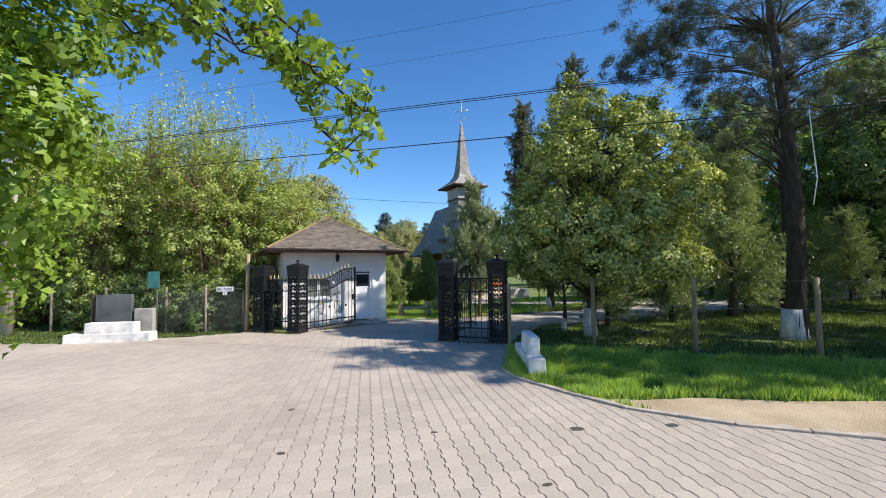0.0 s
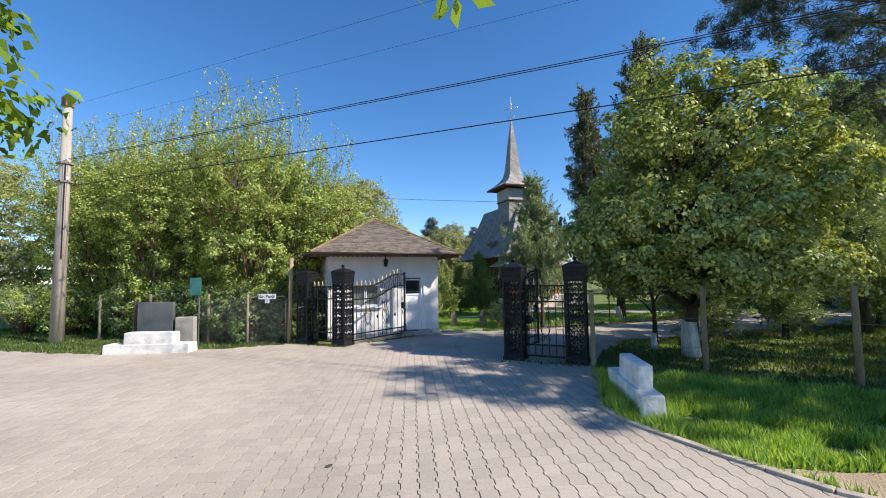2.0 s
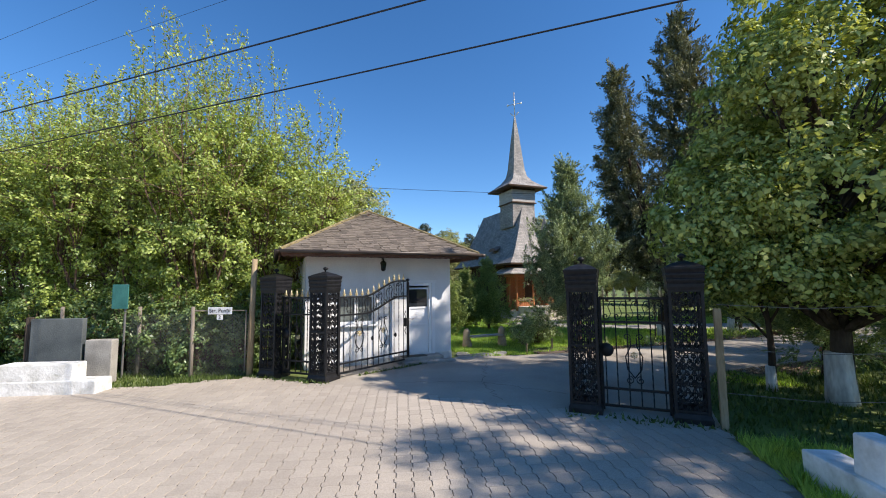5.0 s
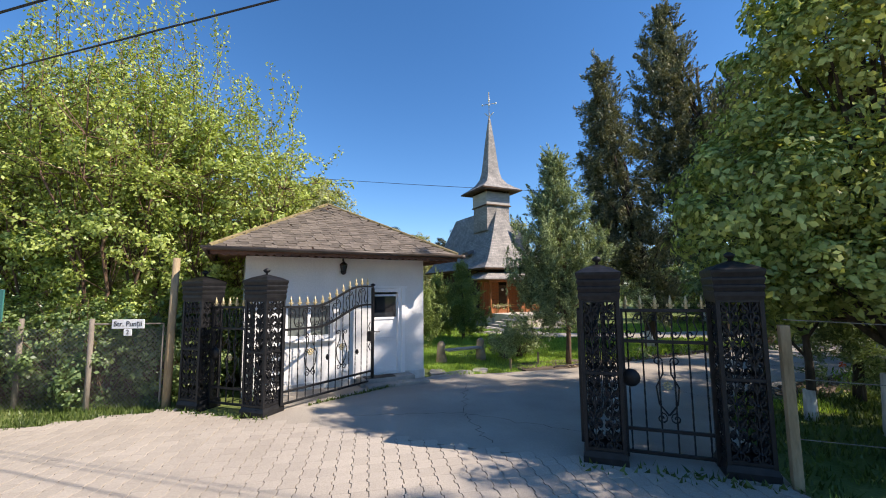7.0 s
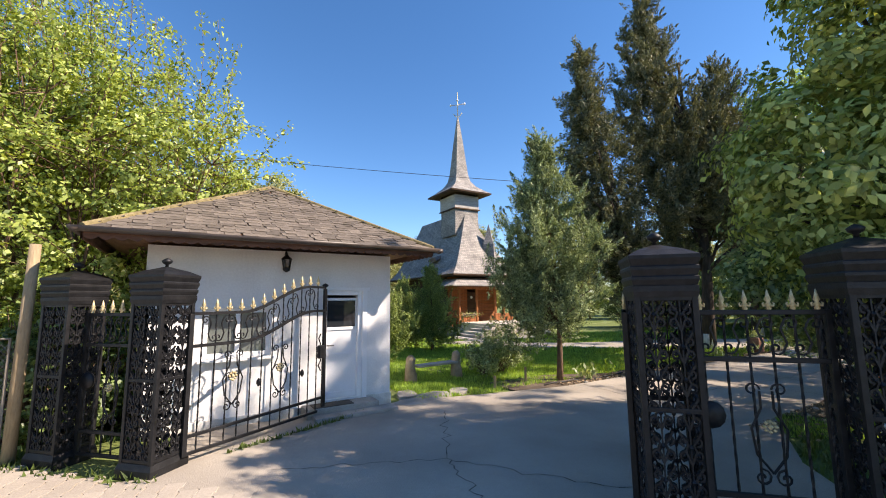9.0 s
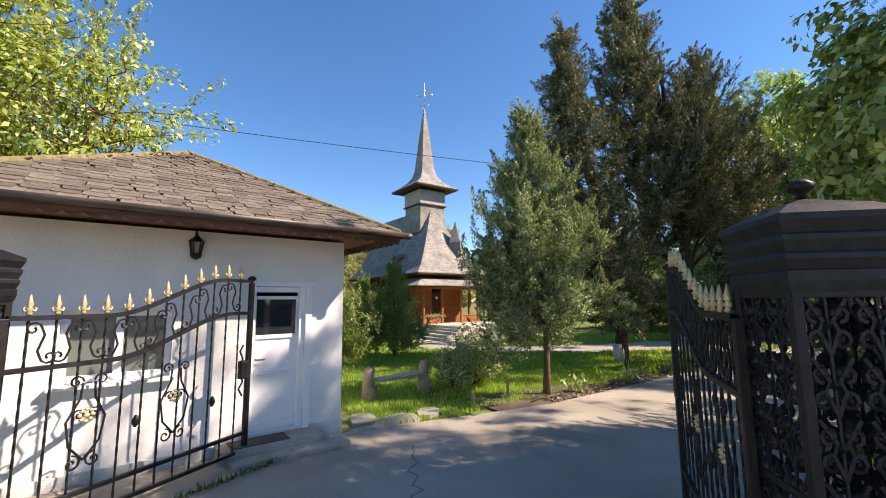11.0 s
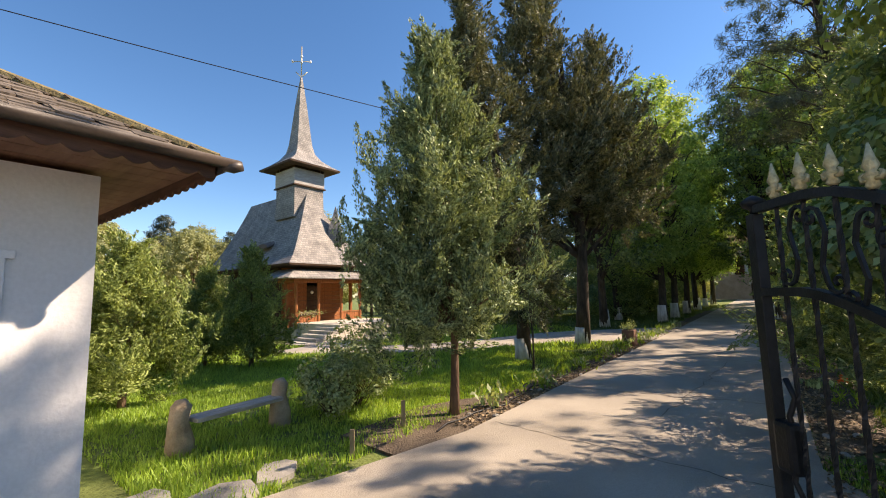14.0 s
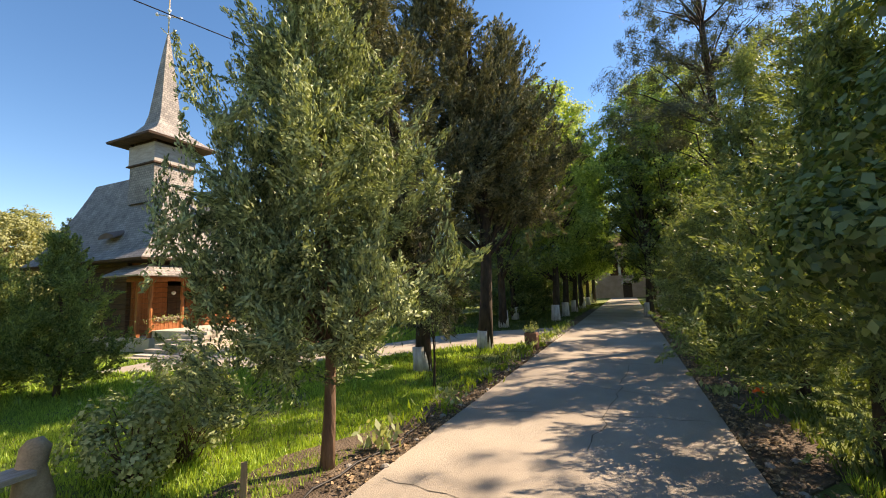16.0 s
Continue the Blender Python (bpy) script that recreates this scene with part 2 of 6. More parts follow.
L_FAR = leaf_mat("far_leaf", (0.19, 0.22, 0.10), (0.46, 0.48, 0.25), 0.38, 0.03)
L_FARPINE = leaf_mat("far_needle", (0.03, 0.045, 0.032), (0.075, 0.10, 0.065), 0.1)


# ---- building blocks ----
def P(u, v, z=0.0):
    """World place from u along the drive and v across it."""
    return Vector(((u - v) * Q, (u + v) * Q, z))


def thing(name, label, category, loc=(0, 0, 0), rz=0.0, group="", kind=""):
    ob = new(name)
    ob.empty_display_size = 0.2
    ob.matrix_world = pose(*loc, 0, 0, rz)
    return tagged(ob, label, category, group, kind)


def obj(name, me, material, parent=None, label="", m=None):
    if material and not me.materials:
        me.materials.append(material)
    ob = new(name, me)
    if parent:
        ob.parent = parent
    if m is not None:
        ob.matrix_basis = m
    if label:
        ob["label"] = label
    return ob


class MB:
    """Gathers polygons for one mesh."""

    def __init__(self):
        self.v, self.f = [], []

    def add(self, verts, faces, m=None):
        k = len(self.v)
        self.v += [tuple(m @ Vector(p)) for p in verts] if m is not None else [tuple(p) for p in verts]
        self.f += [tuple(i + k for i in f) for f in faces]
        return self

    def box(self, c, s, m=None, bev=0.0):
        bm = bmesh.new()
        bmesh.ops.create_cube(bm, size=1.0, matrix=Matrix.Translation(c) @ Matrix.Diagonal((*s, 1)))
        if bev:
            bmesh.ops.bevel(bm, geom=bm.edges[:], offset=bev, segments=2, profile=0.6, affect="EDGES")
        bm.verts.index_update()
        self.add([v.co for v in bm.verts], [[v.index for v in f.verts] for f in bm.faces], m)
        bm.free()
        return self

    def tube(self, pts, r, n=6, m=None, caps=True):
        """A round bar along pts; r is one radius or one for each point."""
        pts = [Vector(p) for p in pts]
        rs = r if isinstance(r, (list, tuple)) else [r] * len(pts)
        verts, faces = [], []
        side = None
        for i, p in enumerate(pts):
            d = (pts[min(i + 1, len(pts) - 1)] - pts[max(i - 1, 0)]).normalized()
            if side is None:
                side = d.orthogonal().normalized()
            side = (side - d * side.dot(d)).normalized()
            up = d.cross(side)
            verts += [p + (side * math.cos(a) + up * math.sin(a)) * rs[i] for a in (2 * math.pi * j / n for j in range(n))]
        for i in range(len(pts) - 1):
            faces += [(i * n + j, i * n + (j + 1) % n, (i + 1) * n + (j + 1) % n, (i + 1) * n + j) for j in range(n)]
        if caps:
            faces += [tuple(range(n - 1, -1, -1)), tuple((len(pts) - 1) * n + j for j in range(n))]
        return self.add(verts, faces, m)

    def lathe(self, prof, n=16, m=None, square=False):
        """Turned shape from (radius, z) pairs; square gives four-sided steps."""
        k = 4 if square else n
        off = math.pi / 4 if square else 0
        s = 2 ** 0.5 if square else 1
        verts = [(r * s * math.cos(off + 2 * math.pi * j / k), r * s * math.sin(off + 2 * math.pi * j / k), z) for r, z in prof for j in range(k)]
        faces = [(i * k + j, i * k + (j + 1) % k, (i + 1) * k + (j + 1) % k, (i + 1) * k + j) for i in range(len(prof) - 1) for j in range(k)]
        faces += [tuple(range(k - 1, -1, -1)), tuple((len(prof) - 1) * k + j for j in range(k))]
        return self.add(verts, faces, m)

    def mesh(self, name, smooth=False):
        me = bpy.data.meshes.new(name)
        me.from_pydata(self.v, [], self.f)
        if smooth:
            me.polygons.foreach_set("use_smooth", [True] * len(me.polygons))
        me.update()
        return me


def fast_mesh(name, verts, k):
    """A mesh of separate k-cornered faces from an array of corners."""
    me = bpy.data.meshes.new(name)
    n = len(verts)
    me.vertices.add(n), me.loops.add(n), me.polygons.add(n // k)
    me.vertices.foreach_set("co", np.ascontiguousarray(verts, dtype=np.float32).ravel())
    me.loops.foreach_set("vertex_index", np.arange(n, dtype=np.int32))
    me.polygons.foreach_set("loop_start", np.arange(0, n, k, dtype=np.int32))
    me.update(calc_edges=True)
    return me


def unit(a):
    return a / np.maximum(np.linalg.norm(a, axis=1, keepdims=True), 1e-9)


def leaves(c, way, length, width, wild=0.7):
    """Leaf quads at the centres c that point along way, loosened by wild."""
    n = len(c)
    a = unit(way + rng.normal(0, wild, (n, 3)))
    b = unit(np.cross(a, rng.normal(0, 1, (n, 3))))
    s = rng.uniform(0.65, 1.25, (n, 1))
    a, b = a * length * s / 2, b * width * s / 2
    nrm = np.cross(a, b) * (0.25 / max(width, 1e-3))
    return np.stack([c - a, c + b * 1.0 + nrm * 0.2, c + a, c - b], 1).reshape(-1, 3)


def clumps(blobs, n):
    """n places in the shells of ellipsoids (x, y, z, rx, ry, rz), with the way outwards."""
    w = np.array([b[3] * b[5] + b[3] * b[4] for b in blobs])
    w = w ** 0.65
    pick = rng.choice(len(blobs), n, p=w / w.sum())
    bl = np.array(blobs)[pick]
    d = unit(rng.normal(0, 1, (n, 3)))
    r = rng.uniform(0.45, 1.0, (n, 1)) ** 0.6
    r *= 1 + 0.22 * np.sin(d[:, :1] * 5 + bl[:, :1] * 3) * np.cos(d[:, 2:] * 4 + d[:, 1:2] * 5)
    return bl[:, :3] + d * r * bl[:, 3:], d


def blades(c, way, nrm, length, width):
    """Leaf quads at c along way, lying square to nrm."""
    n = len(c)
    nrm = unit(nrm)
    a = unit(way - nrm * (way * nrm).sum(1, keepdims=True))
    b = np.cross(nrm, a)
    s = rng.uniform(0.6, 1.3, (n, 1))
    a, b, bow = a * length * s / 2, b * width * s / 2, nrm * width * s * 0.12
    return np.stack([c - a - bow, c + b + bow, c + a - bow, c - b + bow], 1).reshape(-1, 3)


def crown_mesh(blobs, n, per, spread, length, width, up=0.2, wild=0.8, droop=0.0, habit="leaf"):
    """Leaves gathered in small domes, or in pointed plumes for the conifers."""
    c, d = clumps(blobs, n)
    sc = rng.uniform(0.6, 1.35, (n, 1)).repeat(per, 0) * spread
    cc, dd = np.repeat(c, per, 0), np.repeat(d, per, 0)
    k = len(cc)
    if habit == "plume":
        axis = unit(d * 0.9 + np.array([0, 0, up]) + rng.normal(0, 0.3, d.shape)).repeat(per, 0)
        t = rng.uniform(-1.0, 1.6, (k, 1))
        rad = rng.normal(0, 1, (k, 3))
        rad = unit(rad - axis * (rad * axis).sum(1, keepdims=True))
        thick = 0.62 * np.clip(1.15 - 0.62 * np.abs(t - 0.0), 0.08, 1.0)
        cc = cc + axis * t * sc * 1.25 + rad * sc * thick * rng.uniform(0.2, 1.0, (k, 1))
        way = axis + rad * 0.55 + rng.normal(0, wild * 0.4, (k, 3))
        nrm = rad + axis * 0.25 + rng.normal(0, 0.45, (k, 3))
    else:
        q = unit(rng.normal(0, 1, (k, 3)) + dd * 0.8 + np.array([0, 0, 0.45]))
        cc = cc + q * sc * rng.uniform(0.35, 1.5, (k, 1)) * np.array([1, 1, 0.8])
        way = rng.normal(0, 1, (k, 3)) + q * 0.3 + np.array([0, 0, up - 0.35])
        nrm = q * 0.9 + dd * 0.4 + np.array([0, 0, 0.25]) + rng.normal(0, 0.5 * wild, (k, 3))
    cc[:, 2] -= droop * np.abs(rng.normal(0, 1, k))
    return fast_mesh("crown", blades(cc, way, nrm, length, width), 4), c


def limb_pts(a, b, sag=0.15, k=5):
    a, b = Vector(a), Vector(b)
    pts = []
    for i in range(k + 1):
        t = i / k
        p = a.lerp(b, t)
        p.z += sag * math.sin(math.pi * t) * (b - a).length
        p += Vector(rng.normal(0, 0.02, 3)) * (b - a).length * (0 < i < k)
        pts.append(p)
    return pts


def tree(name, label, loc, blobs, trunk_r, trunk_top, n, per, spread, length, width, leaf, bark=M_BARK, up=0.2, wild=0.8,
         limbs=14, lime=0.0, lean=(0, 0), droop=0.0, group="", twig=0.35, category="tree", habit="leaf", rise=0.6):
    """A tapered trunk with limbs, and a crown of many small leaves in clumps."""
    t = thing(name, label, category, loc, group=group)
    me, c = crown_mesh(blobs, n, per, spread, length, width, up, wild, droop, habit)
    obj("crown", me, leaf, t)
    pts = [Vector((lean[0] * s ** 1.5 + 0.05 * trunk_top * 0.3 * math.sin(5 * s), lean[1] * s ** 1.5, trunk_top * s)) for s in np.linspace(0, 1, 9)]
    rad = [trunk_r * (1.25 if i == 0 else 1.0 - 0.8 * i / 8) for i in range(9)]
    pts[0].z = -0.15
    obj("trunk", MB().tube(pts, rad, 10).mesh("trunk", True), bark, t)
    lb = MB()
    for k in rng.choice(len(c), min(limbs, len(c)), replace=False):
        e = Vector(c[k])
        s = min(0.95, max(0.25, (e.z * rise) / max(trunk_top, 0.1)))
        base = pts[int(s * 8)]
        lb.tube(limb_pts(base, base.lerp(e, 0.92), 0.08), [trunk_r * twig * (1 - 0.17 * i) for i in range(6)], 5)
    if limbs:
        obj("branch_work", lb.mesh("branch_work", True), bark, t)
    if lime:
        k = MB().tube([(0, 0, -0.1), (lean[0] * 0.02, 0, lime * 0.5), (lean[0] * 0.05, lean[1] * 0.05, lime)], [trunk_r * 1.3, trunk_r * 1.14, trunk_r * 1.06], 12)
        obj("painted_base", k.mesh("painted_base", True), M_LIME, t, "white limewashed lower trunk")
    return t


# ---- ground ----
def smooth(a, b, x):
    t = np.clip((x - a) / (b - a), 0, 1)
    return t * t * (3 - 2 * t)


def ground_z(x, y):
    """Level at the gate, falling gently towards the church."""
    u, v = (x + y) * Q, (y - x) * Q
    return -0.03 * np.maximum(0, np.minimum(v, 34) - 13.2) * smooth(3, 10, u)


def inside(x, y, poly):
    r = np.zeros(np.shape(x), bool)
    for (x0, y0), (x1, y1) in zip(poly, poly[1:] + poly[:1]):
        r ^= ((y0 > y) != (y1 > y)) & (x < (x1 - x0) * (y - y0) / (y1 - y0 + 1e-12) + x0)
    return r


ax = np.concatenate([[-1500, -600, -250, -120], np.arange(-70, 71, 2.0), [120, 250, 600, 1500]])
ay = np.concatenate([[-1500, -600, -250, -100], np.arange(-40, 101, 2.0), [150, 300, 700, 1500]])
gx, gy = np.meshgrid(ax, ay)
gz = ground_z(gx, gy) - 0.02
nx = len(ax)
me = bpy.data.meshes.new("ground")
me.from_pydata(np.stack([gx, gy, gz], -1).reshape(-1, 3).tolist(), [], [(r * nx + c, r * nx + c + 1, (r + 1) * nx + c + 1, (r + 1) * nx + c) for r in range(len(ay) - 1) for c in range(nx - 1)])
tagged(obj("ground", me, M_GROUND), "grassy ground around the church park", "ground", kind="structure")

PLAZA = [(-45, -22), (45, -22), (45, 5.3), (8, 5.3), (3.5, 5.45), (2.1, 5.47), (1.0, 5.72), (0.2, 6.22), (-0.6, 6.82), (-0.95, 7.47), (-1.05, 8.7), (-1.3, 9.95), (-9.35, 9.95), (-10.6, 8.55), (-12.7, 7.0), (-14.3, 6.5), (-20, 5.6), (-45, 4.5)]
LEFT_V, RIGHT_V = 13.45, 10.25


def slab(name, poly, z0, z1, material, parent=None, label="", lift=None):
    """A flat slab of the given outline."""
    bm = bmesh.new()
    top = [bm.verts.new((x, y, z1 + (ground_z(x, y) if lift else 0))) for x, y in poly]
    f = bm.faces.new(top)
    if f.normal.z < 0:
        f.normal_flip()
    ex = bmesh.ops.extrude_face_region(bm, geom=[f])
    for v in ex["geom"]:
        if isinstance(v, bmesh.types.BMVert):
            v.co.z += z0 - z1
    bmesh.ops.recalc_face_normals(bm, faces=bm.faces[:])
    bmesh.ops.triangulate(bm, faces=[g for g in bm.faces if len(g.verts) > 4])
    m = bpy.data.meshes.new(name)
    bm.to_mesh(m)
    bm.free()
    return obj(name, m, material, parent, label)


pavement = tagged(slab("pavement", PLAZA, -0.1, 0.0, M_BED), "forecourt paved with pale zigzag concrete pavers", "pavement", kind="structure")
drive_poly = [(-7.7, 9.98), (-3.1, 9.98), (-1.3, 9.98), (-1.25, 12.0)] + [tuple(P(u, RIGHT_V)[:2]) for u in (9.3, 20, 40, 75)] + [tuple(P(u, LEFT_V)[:2]) for u in (75, 40, 20, 8.4)] + [tuple(P(6.8, 13.75)[:2]), tuple(P(5.3, 14.1)[:2]), tuple(P(2.0, 14.1)[:2])]
road = tagged(slab("road", drive_poly, -0.1, 0.012, M_ASPHALT), "cracked grey asphalt drive running to the church park", "road", kind="structure")


def ribbon(pts, w, z):
    b = MB()
    for i in range(len(pts) - 1):
        p, q = Vector((*pts[i], z)), Vector((*pts[i + 1], z))
        s = Vector((-(q - p).y, (q - p).x, 0)).normalized() * w * (0.5 + 0.5 * math.sin(i * 1.7) ** 2)
        b.add([p - s, q - s, q + s, p + s], [(0, 1, 2, 3)])
    return b


def crack(a, b, k=18, amp=0.07, w=0.006):
    a, b = Vector(a), Vector(b)
    s = Vector((-(b - a).y, (b - a).x)).normalized()
    pts = [a.lerp(b, i / k) + s * (amp * rng.normal(0, 0.6) * math.sin(math.pi * i / k) ** 0.3) for i in range(k + 1)]
    obj("crack", ribbon(pts, w, 0.016).mesh("crack"), M_CRACK, road, "dark open crack")


for a, b in (((-6.6, 10.6), (-4.9, 11.3)), ((-4.9, 11.3), (-2.7, 10.9)), ((-4.9, 11.3), (-5.4, 13.2)), ((-4.9, 11.3), (-4.2, 10.2))):
    crack(a, b)
for u, tilt in ((8.6, 0.3), (11.6, -0.4), (12.6, 0.9), (15.4, 0.2), (17.3, -0.6), (22.5, 0.4), (28, 0.1)):
    crack(P(u, RIGHT_V + 0.15)[:2], P(u + tilt, LEFT_V - 0.1)[:2])
crack(P(10.2, 11.7)[:2], P(15.2, 11.3)[:2], 22)

# soil borders, dirt verge, church path
soil = slab("soil_border", [tuple(P(u, LEFT_V + 0.02)[:2]) for u in np.arange(7.4, 40, 1.5)] + [tuple(P(u, LEFT_V + 0.55 + 0.16 * math.sin(u * 1.7) + (0.6 if u < 9.6 else 0.12 if u < 11 else 0))[:2]) for u in np.arange(39, 6.4, -1.5)], -0.06, -0.002, M_SOIL)
tagged(soil, "bare soil flower border along the drive", "flower bed", kind="structure")
soil2 = slab("soil_border", [tuple(P(u, RIGHT_V - 0.02)[:2]) for u in np.arange(9.6, 40, 1.5)] + [tuple(P(u, RIGHT_V - 0.75 + 0.12 * math.sin(u * 2.1))[:2]) for u in np.arange(39, 9, -1.5)], -0.06, -0.002, M_SOIL)
tagged(soil2, "shaded soil border with leaves under evergreens", "flower bed", kind="structure")
verge = slab("dirt_verge", [(45, 5.4), (8, 5.4), (3.5, 5.55), (2.1, 5.58), (1.05, 5.83), (0.65, 6.1), (1.2, 6.2), (2.0, 6.55), (3.1, 6.7), (4.4, 7.1), (8, 7.3), (45, 7.6)], -0.06, -0.004, M_DIRT)
tagged(verge, "dry sandy dirt verge beside the paving", "ground", kind="structure")
PATH_UV = ((18.8, 13.47), (18.2, 14.9), (17.5, 16.2), (15.6, 17.7), (14.4, 19.0), (13.4, 21.2), (12.6, 23.3), (12.2, 25.2), (14.6, 25.6), (14.6, 28.2), (19, 28.4), (18.6, 24.5), (15.6, 24.4), (15.2, 22.2), (16.6, 20.4), (18.9, 19.2), (21.2, 18.2), (22.7, 16.2), (24.2, 13.47))
path_poly = [tuple(P(u, v)[:2]) for u, v in PATH_UV]
path = slab("church_path", path_poly, -0.06, 0.03, M_GRAVEL, lift=True)
tagged(path, "pale concrete path leading to the church steps", "path", kind="structure")

kerb = thing("kerb", "low worn concrete kerb edging the paving", "kerb", kind="structure")
KP = [(-0.97, 7.52), (-0.93, 7.3), (-0.6, 6.8), (0.2, 6.2), (1.0, 5.69), (2.1, 5.44), (3.5, 5.42), (6, 5.3), (9, 5.27), (12, 5.27), (15, 5.27)]
kme = MB().box((0.5, 0, 0), (1.0, 0.09, 0.12), bev=0.012).mesh("kerb_stone")
for (x0, y0), (x1, y1) in zip(KP, KP[1:]):
    d = math.hypot(x1 - x0, y1 - y0)
    k = max(1, round(d / 0.6))
    for i in range(k):
        obj("kerb_stone", kme, M_KERB, kerb, m=pose(x0 + (x1 - x0) * i / k, y0 + (y1 - y0) * i / k, -0.015 + 0.004 * (i % 3), 0, 0, math.degrees(math.atan2(y1 - y0, x1 - x0))) @ Matrix.Diagonal((d / k * 0.985, 1, 1, 1)))

# ---- gatehouse ----
U0, U1, V0, V1, WZ = 1.45, 5.04, 14.15, 18.4, 2.54
house = thing("gatehouse", "small white plastered gatehouse with a mossy slate hip roof", "house", P(U0, V0), 46.5)
HOUSE = pose(*P(U0, V0), 0, 0, 46.5)
W, D = U1 - U0, V1 - V0
T = 0.25
DX0, DX1, DZ0, DZ1 = 2.40, 3.06, 0.17, 1.92
WX0, WX1, WZ0, WZ1 = 0.70, 1.62, 0.94, 1.66
wall = MB()
xs, zs = [0, WX0, WX1, DX0, DX1, W], [-0.1, DZ0, WZ0, WZ1, DZ1, WZ]
solid = lambda i, k: 0 <= i < 5 and 0 <= k < 5 and not (i == 1 and k == 2) and not (i == 3 and 1 <= k <= 3)
vid = lambda i, k, d: (i * 6 + k) * 2 + d
fs = []
for i in range(5):
    for k in range(5):
        if not solid(i, k):
            continue
        fs += [(vid(i, k, 0), vid(i + 1, k, 0), vid(i + 1, k + 1, 0), vid(i, k + 1, 0)), (vid(i, k, 1), vid(i, k + 1, 1), vid(i + 1, k + 1, 1), vid(i + 1, k, 1))]
        for di, dk, a, b in ((-1, 0, (0, 0), (0, 1)), (1, 0, (1, 1), (1, 0)), (0, -1, (1, 0), (0, 0)), (0, 1, (0, 1), (1, 1))):
            if not solid(i + di, k + dk):
                p, q = (i + a[0], k + a[1]), (i + b[0], k + b[1])
                fs.append((vid(*p, 0), vid(*q, 0), vid(*q, 1), vid(*p, 1)))
wall.add([(x, y, z) for x in xs for z in zs for y in (0, T)], fs)
obj("wall", wall.mesh("wall_front"), M_PLASTER, house)
obj("wall", MB().box((T / 2, D / 2 + T / 2, WZ / 2), (T, D - T, WZ)).mesh("wall_side"), M_PLASTER, house)
obj("wall", MB().box((W - T / 2, D / 2 + T / 2, WZ / 2), (T, D - T, WZ)).mesh("wall_side"), M_PLASTER, house)
obj("wall", MB().box((W / 2, D - T / 2 + 0.003, WZ / 2), (W - 2 * T, T, WZ)).mesh("wall_back"), M_PLASTER, house)
obj("ceiling_board", MB().box((W / 2, D / 2, WZ - 0.06), (W - 2 * T, D - 2 * T, 0.05)).mesh("ceiling_board"), M_PVC, house)
pl = MB().box((DX1 / 2 + W / 2 + 0.04, -0.012, 0.06), (W - DX1 - 0.05, 0.03, 0.22), bev=0.008)
pl.box((DX0 / 2, -0.012, 0.04), (DX0 - 0.06, 0.03, 0.16), bev=0.008)
obj("plinth", pl.mesh("plinth"), M_PLINTH, house, "stained plinth strip")
# door
dr = obj("door", MB().box(((DX0 + DX1) / 2, 0.12, (DZ0 + 1.80) / 2), (DX1 - DX0 - 0.1, 0.05, 1.80 - DZ0), bev=0.006).mesh("door"), M_PVC, house, "white plastic door with a dark upper pane")
fr = MB()
for x in (DX0 + 0.03, DX1 - 0.03):
    fr.box((x, 0.07, (DZ0 + DZ1) / 2), (0.07, 0.12, DZ1 - DZ0), bev=0.008)
fr.box(((DX0 + DX1) / 2, 0.07, DZ1 - 0.04), (DX1 - DX0 - 0.13, 0.118, 0.07), bev=0.008)
obj("door_frame", fr.mesh("door_frame"), M_PVC, house)
cx = (DX0 + DX1) / 2
obj("pane", MB().box((cx, 0.09, 1.54), (0.48, 0.012, 0.45)).mesh("pane"), M_GLASSD, dr, "dark glass")
for z, h in ((1.29, 0.05), (0.86, 0.05), (1.775, 0.04), (0.235, 0.07)):
    obj("rail", MB().box((cx, 0.088, z), (0.47, 0.025, h), bev=0.006).mesh("rail"), M_PVC, dr)
obj("handle", MB().tube([(DX0 + 0.1, 0.09, 1.02), (DX0 + 0.1, 0.04, 1.02), (DX0 + 0.2, 0.04, 1.02)], 0.011).mesh("handle", True), M_STEEL, dr, "metal lever handle")
cd = MB()
cd.box((DX1 + 0.045, -0.008, 1.02), (0.085, 0.05, 1.84), bev=0.008)
cd.box((cx + 0.02, -0.008, 1.945), (DX1 - DX0 + 0.22, 0.05, 0.055), bev=0.006)
obj("reveal_trim", cd.mesh("reveal_trim"), M_PVC, house)
# window
wn_ = obj("window", MB().box(((WX0 + WX1) / 2, 0.13, (WZ0 + WZ1) / 2), (WX1 - WX0 - 0.14, 0.012, WZ1 - WZ0 - 0.14)).mesh("window"), M_GLASSW, house, "plastic window with reflection painted into its paler glass colour")
wf = MB()
for x in (WX0 + 0.035, (WX0 + WX1) / 2, WX1 - 0.035):
    wf.box((x, 0.11, (WZ0 + WZ1) / 2), (0.07, 0.07, WZ1 - WZ0 - 0.142), bev=0.006)
for z in (WZ0 + 0.036, WZ1 - 0.036):
    wf.box(((WX0 + WX1) / 2, 0.11, z), (WX1 - WX0, 0.072, 0.07), bev=0.006)
obj("window_frame", wf.mesh("window_frame"), M_PVC, wn_)
obj("window_sill", MB().box(((WX0 + WX1) / 2, -0.02, WZ0 - 0.02), (WX1 - WX0 + 0.1, 0.14, 0.035), bev=0.008).mesh("window_sill"), M_PVC, wn_)
